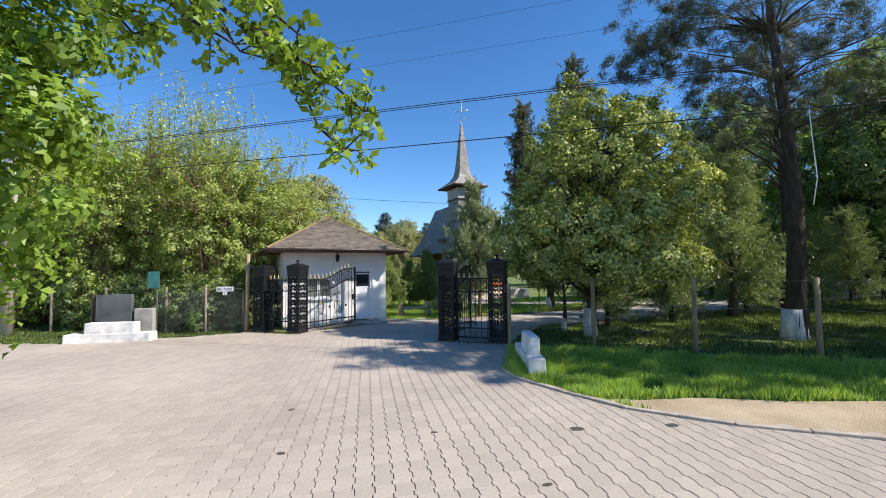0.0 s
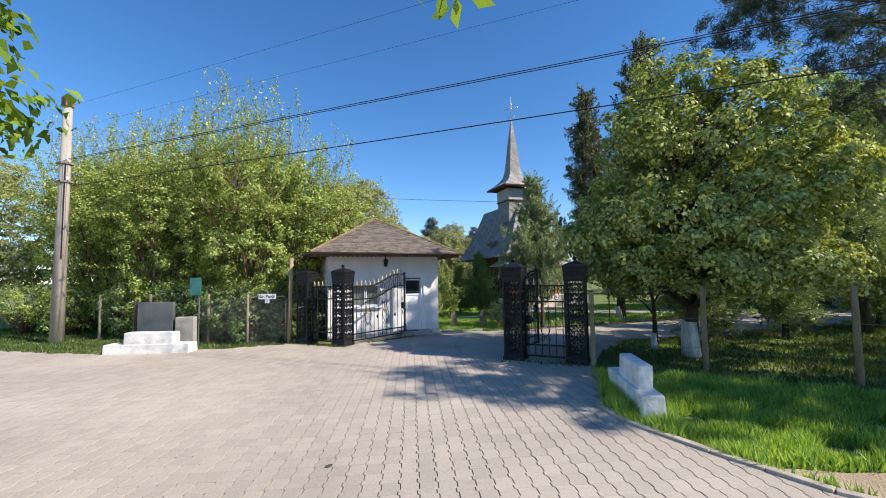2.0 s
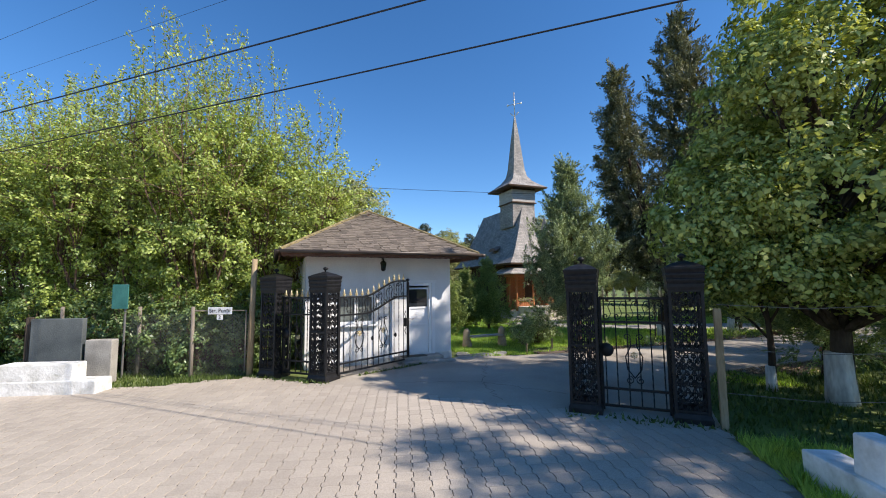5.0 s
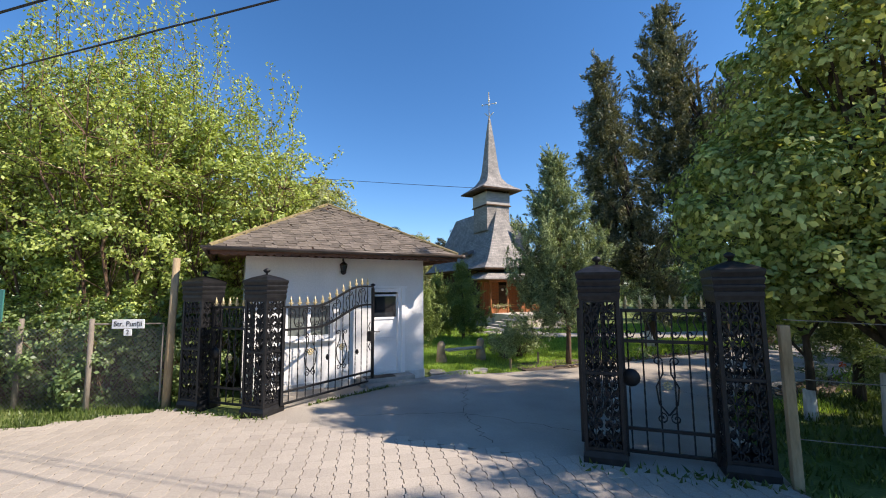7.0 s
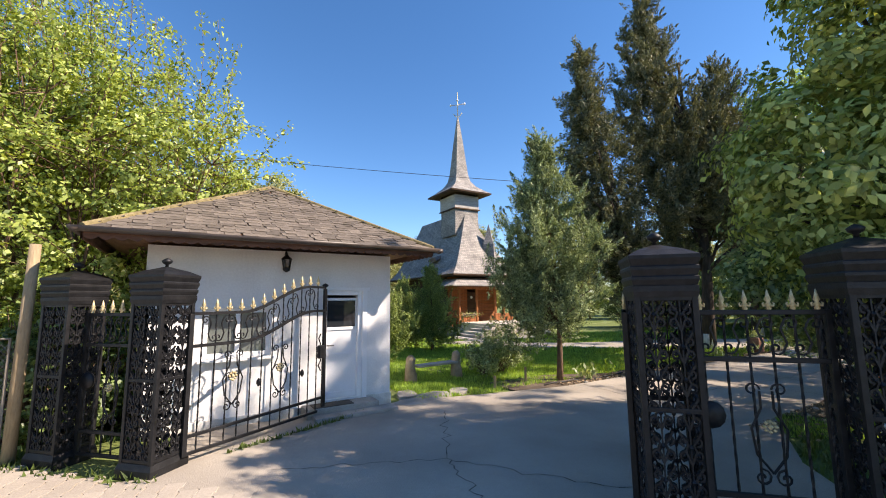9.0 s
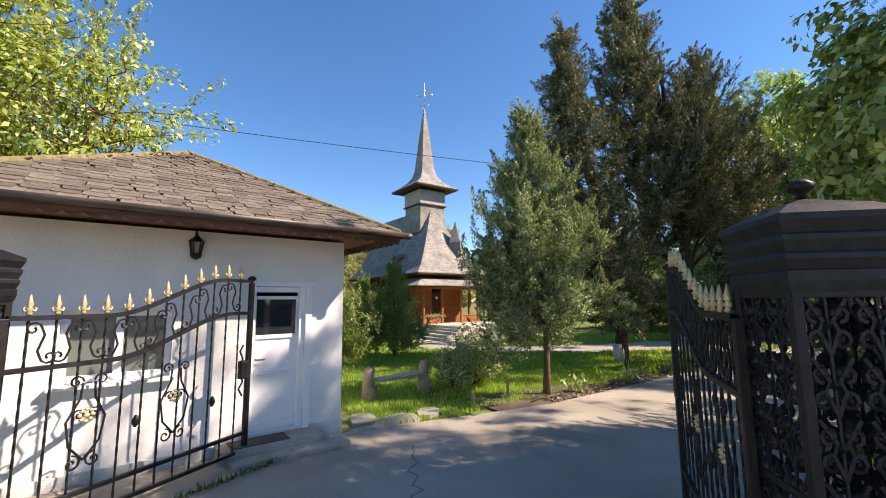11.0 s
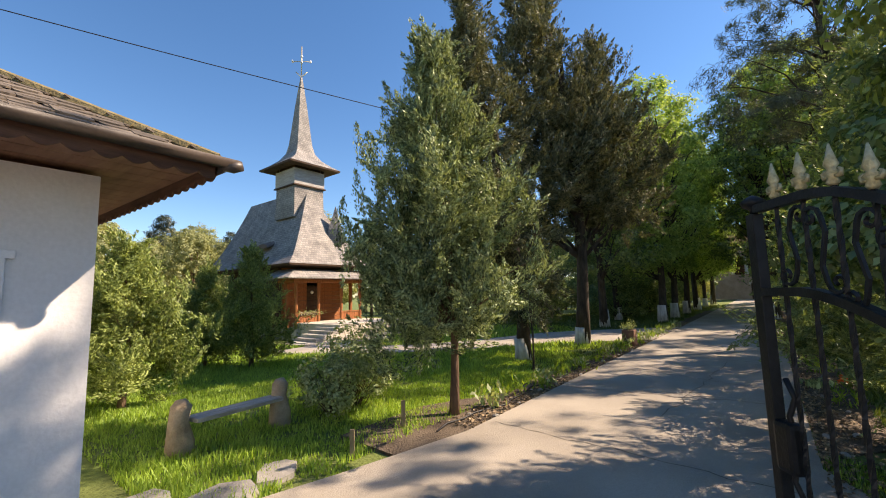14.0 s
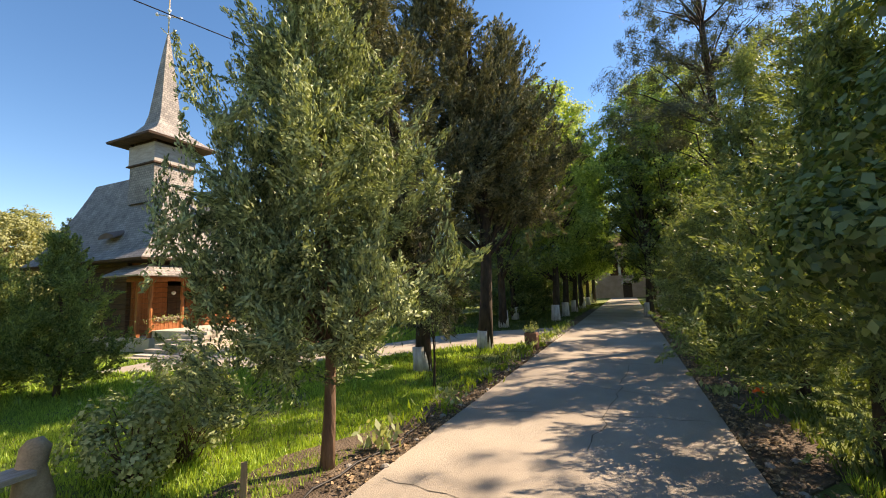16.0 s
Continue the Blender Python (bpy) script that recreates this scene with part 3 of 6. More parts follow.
# roof
EX0, EX1, EY0, EY1, EZ = -0.56, W + 0.46, -0.72, D + 0.56, 2.62
RX, RY0, RY1, RZ = W / 2, 1.75, D - 1.75, 3.98
A, B, C, E = Vector((EX0, EY0, EZ)), Vector((EX1, EY0, EZ)), Vector((EX1, EY1, EZ)), Vector((EX0, EY1, EZ))
R0, R1 = Vector((RX, RY0, RZ)), Vector((RX, RY1, RZ))
obj("roof_deck", MB().add([A, B, C, E, R0, R1], [(0, 1, 4), (1, 2, 5, 4), (2, 3, 5), (3, 0, 4, 5), (3, 2, 1, 0)]).mesh("roof_deck"), M_BROWN, house)
for k in range(26):
    y = EY0 + 0.02 + k * (EY1 - EY0 - 0.04) / 26
    obj("soffit_board", MB().box((RX, y + 0.09, EZ - 0.022), (EX1 - EX0 - 0.06, (EY1 - EY0) / 26 - 0.012, 0.03)).mesh("soffit_board"), M_SOFFIT, house)


def scallop(a, b, drop):
    """A fascia board with a wavy lower edge."""
    a, b = Vector(a), Vector(b)
    n = max(2, int((b - a).length / 0.028))
    out = Vector(((b - a).y, -(b - a).x, 0)).normalized() * 0.022
    m = MB()
    vs = []
    for i in range(n + 1):
        p = a.lerp(b, i / n)
        w = drop + 0.035 * abs(math.sin(i * math.pi / 5))
        vs += [p, p - Vector((0, 0, w)), p + out, p + out - Vector((0, 0, w))]
    fs = []
    for i in range(n):
        k = 4 * i
        fs += [(k, k + 4, k + 5, k + 1), (k + 2, k + 3, k + 7, k + 6), (k + 1, k + 5, k + 7, k + 3), (k, k + 2, k + 6, k + 4)]
    return m.add(vs, fs)


for a, b in ((A, B), (B, C), (E, A)):
    obj("fascia", scallop(a + Vector((0, 0, -0.005)), b + Vector((0, 0, -0.005)), 0.10).mesh("fascia"), M_BROWN, house, "brown fascia board with scalloped edge")
for a, b in ((A, B), (B, C), (E, A)):
    d = (b - a).normalized()
    o = Vector((d.y, -d.x, 0))
    g = MB()
    prof = [(0.025 + 0.05 * (1 - math.cos(t)) * 1.0, -0.06 * math.sin(t)) for t in np.linspace(0, math.pi, 7)]
    vs = []
    for p in (a - d * 0.09, b + d * 0.12):
        vs += [p + o * x + Vector((0, 0, z + 0.0)) for x, z in prof]
    g.add(vs, [(i, i + 1, i + 8, i + 7) for i in range(6)] + [(0, 6, 5, 4, 3, 2, 1), tuple(range(7, 14))])
    gm = obj("gutter", g.mesh("gutter", True), M_GUTTER, house, "dark brown half-round gutter")
    sm = gm.modifiers.new("thick", "SOLIDIFY")
    sm.thickness = 0.006
sp = obj("gutter_spout", MB().tube([B + Vector((0.05, -0.06, -0.03)), B + Vector((0.1, -0.09, -0.045)), B + Vector((0.15, -0.11, -0.03))], [0.05, 0.045, 0.035], 10).mesh("gutter_spout", True), M_GUTTER, house)

# lantern on the wall
lan = thing("wall_lantern", "black iron lantern hanging on the gatehouse wall", "lantern", HOUSE @ Vector((1.775, -0.13, 2.2)), 46.5)
obj("roof", MB().lathe([(0.085, 0.2), (0.075, 0.215), (0.035, 0.25), (0.012, 0.275), (0.012, 0.3)], 6).mesh("roof"), M_IRON, lan)
obj("glass", MB().lathe([(0.045, 0.07), (0.065, 0.195)], 6).mesh("glass"), M_GLASSD, lan)
for k in range(6):
    a = k * math.pi / 3
    obj("bar", MB().tube([(0.048 * math.cos(a), 0.048 * math.sin(a), 0.065), (0.07 * math.cos(a), 0.07 * math.sin(a), 0.2)], 0.006, 5).mesh("bar"), M_IRON, lan)
obj("base", MB().lathe([(0.012, 0.0), (0.045, 0.02), (0.06, 0.05), (0.05, 0.07)], 10).mesh("base", True), M_IRON, lan)
obj("bracket", MB().tube([(0, 0, 0.3), (0, 0.06, 0.33), (0, 0.13, 0.29)], 0.01, 6).mesh("bracket", True), M_IRON, lan)

# step and stones at the door
ds = thing("door_step", "worn concrete step under the gatehouse door", "step", HOUSE @ Vector((2.6, -0.2, 0)), 46.5)
obj("tread", MB().box((0.05, -0.02, 0.075), (1.15, 0.36, 0.15), bev=0.02).mesh("tread"), M_STONE, ds)
obj("lower_tread", MB().box((0.2, -0.3, 0.03), (1.3, 0.28, 0.08), bev=0.02).mesh("lower_tread"), M_STONE, ds)
obj("mat", MB().box((-0.1, -0.04, 0.156), (0.62, 0.28, 0.012), bev=0.005).mesh("mat"), M_CRACK, ds, "dark rubber mat")
for k, (u, v, s) in enumerate(((5.3, 13.95, 0.62), (5.85, 14.15, 0.8), (6.5, 14.3, 0.5), (5.5, 14.55, 0.55))):
    fl = MB()
    n = 7
    ring = [(s * 0.6 * rng.uniform(0.75, 1.1) * math.cos(2 * math.pi * i / n), s * 0.42 * rng.uniform(0.75, 1.1) * math.sin(2 * math.pi * i / n)) for i in range(n)]
    fl.add([(x, y, -0.05) for x, y in ring] + [(x * 0.96, y * 0.96, 0.035) for x, y in ring], [tuple(range(n - 1, -1, -1)), tuple(range(n, 2 * n))] + [(i, (i + 1) % n, n + (i + 1) % n, n + i) for i in range(n)])
    f = obj("flagstone", fl.mesh("flagstone"), M_STONE, m=pose(*P(u, v, -0.014), 1, -1, 45 + 20 * k))
    tagged(f, "broken grey flagstone beside the gatehouse corner", "flagstone", "flagstones at the gatehouse")

# ---- church ----
CU, CV = 18.8, 33.15
church = thing("wooden_church", "timber church with grey shingled roof and slender spire", "church", P(CU, CV, -0.55), 45)
church.scale = (1.03, 1.03, 1.04)
# local axes: x along u, y along v; local z = world z + 0.55
CZ = 0.55


def roof_faces(name, rings, material, parent, label="", uvscale=1.0):
    """Sloping faces between rectangular rings (x0, x1, y0, y1, z), with face coordinates in metres."""
    verts, faces = [], []
    for x0, x1, y0, y1, z in rings:
        verts += [(x0, y0, z), (x1, y0, z), (x1, y1, z), (x0, y1, z)]
    for r in range(len(rings) - 1):
        for k in range(4):
            faces.append((4 * r + k, 4 * r + (k + 1) % 4, 4 * r + 4 + (k + 1) % 4, 4 * r + 4 + k))
    m = bpy.data.meshes.new(name)
    m.from_pydata(verts, [], faces)
    uv = m.uv_layers.new(name="UVMap")
    for p in m.polygons:
        k = p.index % 4
        along = Vector((1, 0, 0)) if k in (0, 2) else Vector((0, 1, 0))
        for li in p.loop_indices:
            co = m.vertices[m.loops[li].vertex_index].co
            uv.data[li].uv = (co.dot(along) * uvscale, co.z * 1.15 * uvscale)
    m.update()
    return obj(name, m, material, parent, label)


X0, X1, Y0, Y1, ZE, ZR = -2.85, 2.85, -3.6, 6.4, 3.3 + CZ, 7.95 + CZ
rings = []
for s in np.linspace(0, 1, 9):
    run = 2.8
    k = s ** 0.82
    inset = run * k
    rings.append((X0 + inset, X1 - inset, Y0 + inset * 0.98, Y1 - inset * 0.2, ZE + (ZR - ZE) * s ** 1.12))
roof_faces("roof", rings, M_SHINGLE, church, "grey weathered shingle roof")
roof_faces("eave_edge", [(X0 + 0.02, X1 - 0.02, Y0 + 0.02, Y1 - 0.02, ZE - 0.09), (X0, X1, Y0, Y1, ZE - 0.002)], M_CHDARK, church)
obj("soffit", MB().box(((X0 + X1) / 2, (Y0 + Y1) / 2, ZE - 0.1), (X1 - X0 - 0.1, Y1 - Y0 - 0.1, 0.03)).mesh("soffit"), M_CHDARK, church)
# log walls
side_log = MB().box((0, 1.4, 0), (0.2, 5.6, 0.225), bev=0.03).mesh("log")
rear_log = MB().box((0, 4.1, 0), (3.9, 0.2, 0.225), bev=0.03).mesh("log")
porch_beam = MB().box((0, -1.4, 0), (1.5, 0.2, 0.225), bev=0.02).mesh("porch_beam")
for k in range(14):
    z = CZ + 0.12 + k * 0.235
    for x in (-2.05, 2.05):
        obj("log", side_log, M_CHDARK, church, m=pose(x, 0, z))
    obj("log", rear_log, M_CHDARK, church, m=pose(0, 0, z))
    for x in (-1.2, 1.2):
        obj("porch_beam", porch_beam, M_CHWOOD, church, "orange varnished timber", m=pose(x, 0, z))
obj("church_door", MB().box((0, -1.38, CZ + 1.1), (0.9, 0.12, 2.2), bev=0.02).box((-0.22, -1.45, CZ + 1.1), (0.36, 0.03, 2.0), bev=0.01).box((0.22, -1.45, CZ + 1.1), (0.36, 0.03, 2.0), bev=0.01).mesh("church_door"), M_CHDARK, church, "dark timber door")
obj("stone_base", MB().box((0, 0.4, CZ / 2 - 0.05), (4.5, 7.4, CZ + 0.1), bev=0.03).mesh("stone_base"), M_CREAM, church, "cream stone base")
# porch
for x in (-2.1, -0.75, 0.75, 2.1):
    pt = MB().lathe([(0.09, CZ), (0.09, CZ + 0.75), (0.06, CZ + 0.8), (0.085, CZ + 1.1), (0.06, CZ + 1.5), (0.09, CZ + 1.6), (0.09, CZ + 2.35)], 8)
    obj("porch_post", pt.mesh("porch_post"), M_CHWOOD, church, m=pose(x, -3.05, 0))
for x in (-2.1, 2.1):
    obj("porch_post", MB().box((x, -2.2, CZ + 1.2), (0.16, 0.16, 2.4), bev=0.02).mesh("porch_post"), M_CHWOOD, church)
obj("lintel", MB().box((0, -3.05, CZ + 2.43), (4.6, 0.2, 0.16), bev=0.02).box((-2.1, -2.2, CZ + 2.43), (0.18, 1.5, 0.15), bev=0.02).box((2.1, -2.2, CZ + 2.43), (0.18, 1.5, 0.15), bev=0.02).mesh("lintel"), M_CHWOOD, church)
obj("porch_ceiling", MB().box((0, -2.2, CZ + 2.55), (4.4, 1.6, 0.05)).mesh("porch_ceiling"), M_CHWOOD, church)
for x0, x1 in ((-2.02, -0.83), (0.83, 2.02)):
    rl = MB()
    n = 7
    for i in range(n):
        rl.box((x0 + (x1 - x0) * (i + 0.5) / n, -3.05, CZ + 0.42), ((x1 - x0) / n - 0.012, 0.03, 0.6), bev=0.006)
    rl.box(((x0 + x1) / 2, -3.05, CZ + 0.76), (x1 - x0, 0.09, 0.06), bev=0.01)
    obj("railing", rl.mesh("railing"), M_CHWOOD, church, "carved timber railing")
roof_faces("pent_roof", [(-3.2, 3.2, -4.1, -1.5, 2.50 + CZ), (-3.22, 3.22, -4.12, -1.5, 2.56 + CZ), (-2.2, 2.2, -3.1, -1.5, 3.05 + CZ)], M_SHINGLE, church, "shingled skirt roof over the porch")
# tower
roof_faces("tower", [(-1.02, 1.02, -1.02, 1.02, 6.2 + CZ), (-0.98, 0.98, -0.98, 0.98, 7.6 + CZ), (-0.98, 0.98, -0.98, 0.98, 8.05 + CZ)], M_SHINGLE, church, "shingled square tower")
roof_faces("tower_ledge", [(-1.0, 1.0, -1.0, 1.0, 8.04 + CZ), (-1.1, 1.1, -1.1, 1.1, 8.06 + CZ), (-1.1, 1.1, -1.1, 1.1, 8.12 + CZ), (-1.03, 1.03, -1.03, 1.03, 8.16 + CZ)], M_CHDARK, church)
obj("belfry", MB().box((0, 0, 8.62 + CZ), (2.06, 2.06, 0.94), bev=0.015).mesh("belfry"), M_TOWER, church, "pale boarded belfry")
for a in range(4):
    r = Matrix.Rotation(a * math.pi / 2, 4, "Z")
    for x in (-0.95, 0.95):
        if x < 0:
            obj("belfry_post", MB().box((x, -0.95, 9.2 + CZ), (0.14, 0.14, 0.32)).mesh("belfry_post"), M_CHDARK, church, m=r)
obj("bell_floor", MB().box((0, 0, 9.2 + CZ), (1.7, 1.7, 0.3)).mesh("bell_floor"), M_CHDARK, church)
SE = 9.28 + CZ
rr = [(1.72, SE), (1.3, SE + 0.28), (0.9, SE + 0.62), (0.62, SE + 1.05), (0.50, SE + 1.6), (0.40, SE + 2.6), (0.27, SE + 4.0), (0.14, SE + 5.2), (0.04, SE + 6.05)]
roof_faces("spire", [(-r, r, -r, r, z) for r, z in rr], M_SHINGLE, church, "slender flared shingle spire")
roof_faces("spire_soffit", [(-1.0, 1.0, -1.0, 1.0, SE - 0.05), (-1.7, 1.7, -1.7, 1.7, SE - 0.1), (-1.72, 1.72, -1.72, 1.72, SE - 0.01)], M_CHDARK, church, "dark timber soffit")
# cross with white discs
cr = MB().tube([(0, 0, SE + 5.95), (0, 0, SE + 8.1)], 0.03, 6)
cr.tube([(-0.38, 0.38, SE + 7.1), (0.38, -0.38, SE + 7.1)], 0.025, 6).tube([(-0.25, 0.25, SE + 6.4), (-0.05, 0.05, SE + 6.15)], 0.025, 5).tube([(0.25, -0.25, SE + 6.4), (0.05, -0.05, SE + 6.15)], 0.025, 5)
obj("cross", cr.mesh("cross", True), M_GOLD, church, "slim metal cross")
for x, z in ((-0.38, 7.1), (0.38, 7.1), (0, 7.45), (0, 7.05)):
    ob = MB().lathe([(0.01, -0.09), (0.07, -0.06), (0.09, 0), (0.07, 0.06), (0.01, 0.09)], 10)
    obj("cross_ball", ob.mesh("cross_ball", True), M_WHITE, church, "white ball", m=pose(x, -x, SE + z))
for x in (-0.2, 0.2):
    obj("cross_leaf", MB().tube([(0, 0, 0), (x * 0.9, -x * 0.9, 0.16)], [0.05, 0.02], 5).mesh("cross_leaf"), M_WHITE, church, m=pose(0, 0, SE + 6.1))
# small turret on the front slope
roof_faces("turret", [(-0.4, 0.4, -0.4, 0.4, 0), (-0.36, 0.36, -0.36, 0.36, 0.9), (-0.2, 0.2, -0.2, 0.2, 1.5), (-0.02, 0.02, -0.02, 0.02, 2.3)], M_SHINGLE, church, "small shingled turret").matrix_basis = pose(0.95, -2.25, 4.55 + CZ, 0, 0, 45)
# dormer on the side slope
dm = MB()
n = 9
arc = [(0.62 * math.cos(t), 0.62 * math.sin(t) * 0.42) for t in np.linspace(0, math.pi, n)]
dm.add([(0, y, z) for y, z in arc] + [(1.7, y * 0.25, z * 0.3 + 0.75) for y, z in arc], [(i, i + 1, n + i + 1, n + i) for i in range(n - 1)] + [tuple(range(n - 1, -1, -1))])
obj("eyebrow_dormer", dm.mesh("eyebrow_dormer"), M_SHINGLEP, church, "curved shingled dormer", m=pose(-2.25, 0.2, 4.35 + CZ))
# steps beside the porch
cs = thing("church_steps", "worn stone steps up to the church porch", "steps", P(15.0, 26.5, -0.42), 45)
for k in range(6):
    obj("step", MB().box((0.16 + k * 0.3 + 0.5, 0.8, 0.075 + k * 0.14 - 0.08), (0.32 + 1.0 - 0.16 * k, 1.7, 0.15), bev=0.015).mesh("step"), M_STONE if k % 2 else M_CREAM, cs)
obj("landing", MB().box((3.9, 1.9, 0.34), (4.4, 3.9, 0.84), bev=0.02).mesh("landing"), M_CREAM, cs, "cream paved landing")
fb = thing("flower_box", "row of pale dry flowers on the porch railing", "flowers", P(CU - 1.42, CV - 3.17, 0.8), 45)
obj("blooms", fast_mesh("blooms", leaves(rng.normal(0, 1, (500, 3)).clip(-1.5, 1.5) * np.array([0.3, 0.04, 0.05]), np.tile([0, -0.5, 0.6], (500, 1)), 0.07, 0.05), 4), M_PALE, fb)
obj("leaves", fast_mesh("leaves", leaves(rng.normal(0, 1, (500, 3)) * np.array([0.42, 0.06, 0.08]), np.tile([0, -0.5, 0.3], (500, 1)), 0.08, 0.04), 4), L_ROSE, fb)
obj("box", MB().box((0, 0.02, -0.04), (1.1, 0.14, 0.1), bev=0.01).mesh("box"), M_CHDARK, fb)
hl = thing("porch_lamp", "small white lamp hanging in the church porch", "lamp", P(CU - 0.9, CV - 2.7, 1.85), 45)
obj("globe", MB().lathe([(0.02, 0), (0.09, 0.06), (0.09, 0.12), (0.03, 0.18)], 10).mesh("globe", True), M_WHITE, hl)
obj("chain", MB().tube([(0, 0, 0.18), (0, 0, 0.68)], 0.008, 4).mesh("chain"), M_IRON, hl)

# far building at the end of the drive
fbld = thing("arcaded_building", "pinkish arcaded building closing the far end of the drive", "building", P(70.5, 11.3), 45)
wb = MB()
for y0, y1, z0, z1 in ((-7, -0.6, 0, 2.6), (0.6, 7, 0, 2.6), (-0.6, 0.6, 2.1, 2.6), (-7, 7, 2.6, 3.2), (-7, 7, 5.6, 7.5), (-7, -2.6, 3.2, 5.6), (2.6, 7, 3.2, 5.6)):
    wb.box((0, (y0 + y1) / 2, (z0 + z1) / 2), (0.5, y1 - y0, z1 - z0))
obj("wall", wb.mesh("wall"), M_BRICKP, fbld)
ar = MB()
for i in range(9):
    t0, t1 = math.pi * i / 9, math.pi * (i + 1) / 9
    ar.box((-0.27, 0.7 * math.cos((t0 + t1) / 2), 1.9 + 0.7 * math.sin((t0 + t1) / 2)), (0.1, 0.26, 0.26))
obj("arch_trim", ar.mesh("arch_trim"), M_CREAM, fbld)
obj("door", MB().box((0.1, 0, 1.05), (0.1, 1.2, 2.1)).mesh("door"), M_CHDARK, fbld, "dark arched doorway")
for y in (-2.4, -0.9, 0.9, 2.4):
    obj("column", MB().lathe([(0.28, 3.2), (0.2, 3.35), (0.18, 5.1), (0.3, 5.45), (0.3, 5.6)], 12).mesh("column", True), M_CREAM, fbld, m=pose(-0.1, y, 0))
obj("gallery_back", MB().box((1.6, 0, 4.4), (0.2, 5.4, 2.6)).mesh("gallery_back"), M_CHDARK, fbld)
for y in (-6.8, 6.8):
    obj("side_wall", MB().box((4.3, y, 3.75), (8, 0.4, 7.5)).mesh("side_wall"), M_BRICKP, fbld)
obj("roof", MB().add([(-0.8, -7.6, 7.4), (-0.8, 7.6, 7.4), (8.6, 7.6, 7.4), (8.6, -7.6, 7.4), (4, -3, 10), (4, 3, 10)], [(0, 4, 5, 1), (1, 5, 2), (2, 5, 4, 3), (3, 4, 0), (0, 1, 2, 3)]).mesh("roof"), M_TERRA, fbld)

# ---- iron gate ----
def spiral(c, r, a0, turns, k=12, flip=1):
    """A scroll in the xz plane that winds in to c."""
    return [(c[0] + flip * r * (1 - 0.8 * i / k) * math.cos(a0 + turns * 2 * math.pi * i / k), 0, c[1] + r * (1 - 0.8 * i / k) * math.sin(a0 + turns * 2 * math.pi * i / k)) for i in range(k + 1)]


def scroll_s(b, x, z, h, w, r, m=None):
    """An S bar with a curl at each end, in the xz plane."""
    for f in (1, -1):
        b.tube(spiral((x + f * w * 0.5, z + f * h * 0.5 - f * w * 0.5), w * 0.5, math.pi if f > 0 else 0, 1.15 * (-1 if f > 0 else -1), 11), r, 4, m, False)
    b.tube([(x, 0, z - h * 0.5 + w * 0.5), (x + w * 0.16, 0, z - h * 0.18), (x - w * 0.16, 0, z + h * 0.18), (x, 0, z + h * 0.5 - w * 0.5)], r, 4, m, False)


def filigree(w, z0, z1):
    """Cast panel of close scrolls in two columns."""
    b = MB()
    rows = 7
    h = (z1 - z0) / rows
    for i in range(rows):
        zc = z0 + (i + 0.5) * h
        for s in (-1, 1):
            x = s * w * 0.25
            for f in (-1, 1):
                mm = Matrix.Translation((x, 0, zc)) @ Matrix.Diagonal((f, 1, 1, 1))
                b.tube(spiral((w * 0.115, h * 0.2), w * 0.1, -math.pi / 2, 1.3, 10), 0.0105, 4, mm, False)
                b.tube(spiral((w * 0.115, -h * 0.24), w * 0.1, math.pi / 2, -1.3, 10), 0.0105, 4, mm, False)
                b.tube([(0, 0, -h * 0.48), (w * 0.1, 0, -h * 0.1), (w * 0.05, 0, h * 0.08), (w * 0.2, 0, h * 0.46)], 0.0105, 4, mm, False)
            b.tube([(x, 0, zc - h / 2), (x, 0, zc + h / 2)], 0.007, 4, None, False)
            b.lathe([(0.004, -0.022), (0.024, 0), (0.004, 0.022)], 6, pose(x, 0, zc + h * 0.02))
    return b


def bar(name, a, b_, r, material, parent, label=""):
    a, b_ = Vector(a), Vector(b_)
    return obj(name, MB().tube([a, b_], r, 6).mesh(name), material, parent, label)


PS = 0.42
FILI = filigree(PS - 0.07, 0.14, 1.72).mesh("filigree")
CORNER = MB().box((0, 0, 0.92), (0.04, 0.04, 1.76), bev=0.005).mesh("corner_post")
CAP = MB().lathe([(0.21, 1.74), (0.218, 1.78), (0.218, 1.82), (0.211, 1.825), (0.224, 1.865), (0.224, 1.885), (0.216, 1.895), (0.23, 1.94), (0.23, 1.96), (0.222, 1.97), (0.238, 2.02), (0.238, 2.045), (0.15, 2.095), (0.05, 2.13), (0.03, 2.14)], square=True).mesh("cap")
BAND = MB().box((0, -PS / 2 + 0.02, 0), (PS - 0.05, 0.026, 0.034), bev=0.004).mesh("band")
BASE = MB().lathe([(0.226, -0.03), (0.226, 0.08), (0.212, 0.12), (0.205, 0.14)], square=True).mesh("base")
ROSE = MB().lathe([(0.02, 0), (0.015, 0.03), (0.045, 0.05), (0.055, 0.075), (0.02, 0.1), (0.005, 0.105)], 8).mesh("finial", True)


def gate_pillar(x, y):
    g = thing("gate_pillar", "square black iron gate pillar of cast scrollwork with stepped cap", "pillar", (x, y, 0), group="gate pillars")
    for sx in (-1, 1):
        for sy in (-1, 1):
            obj("corner_post", CORNER, M_IRON, g, m=pose(sx * (PS / 2 - 0.022), sy * (PS / 2 - 0.022), 0))
    for k in range(4):
        r = Matrix.Rotation(k * math.pi / 2, 4, "Z")
        obj("filigree", FILI, M_IRON, g, m=r @ pose(0, -PS / 2 + 0.02, 0))
        for z in (0.16, 0.95, 1.73):
            obj("band", BAND, M_IRON, g, m=r @ pose(0, 0, z))
    obj("cap", CAP, M_IRON, g, "stepped iron cap")
    obj("base", BASE, M_IRON, g)
    obj("finial", ROSE, M_IRON, g, "rose finial", m=pose(0, 0, 2.135))
    return g


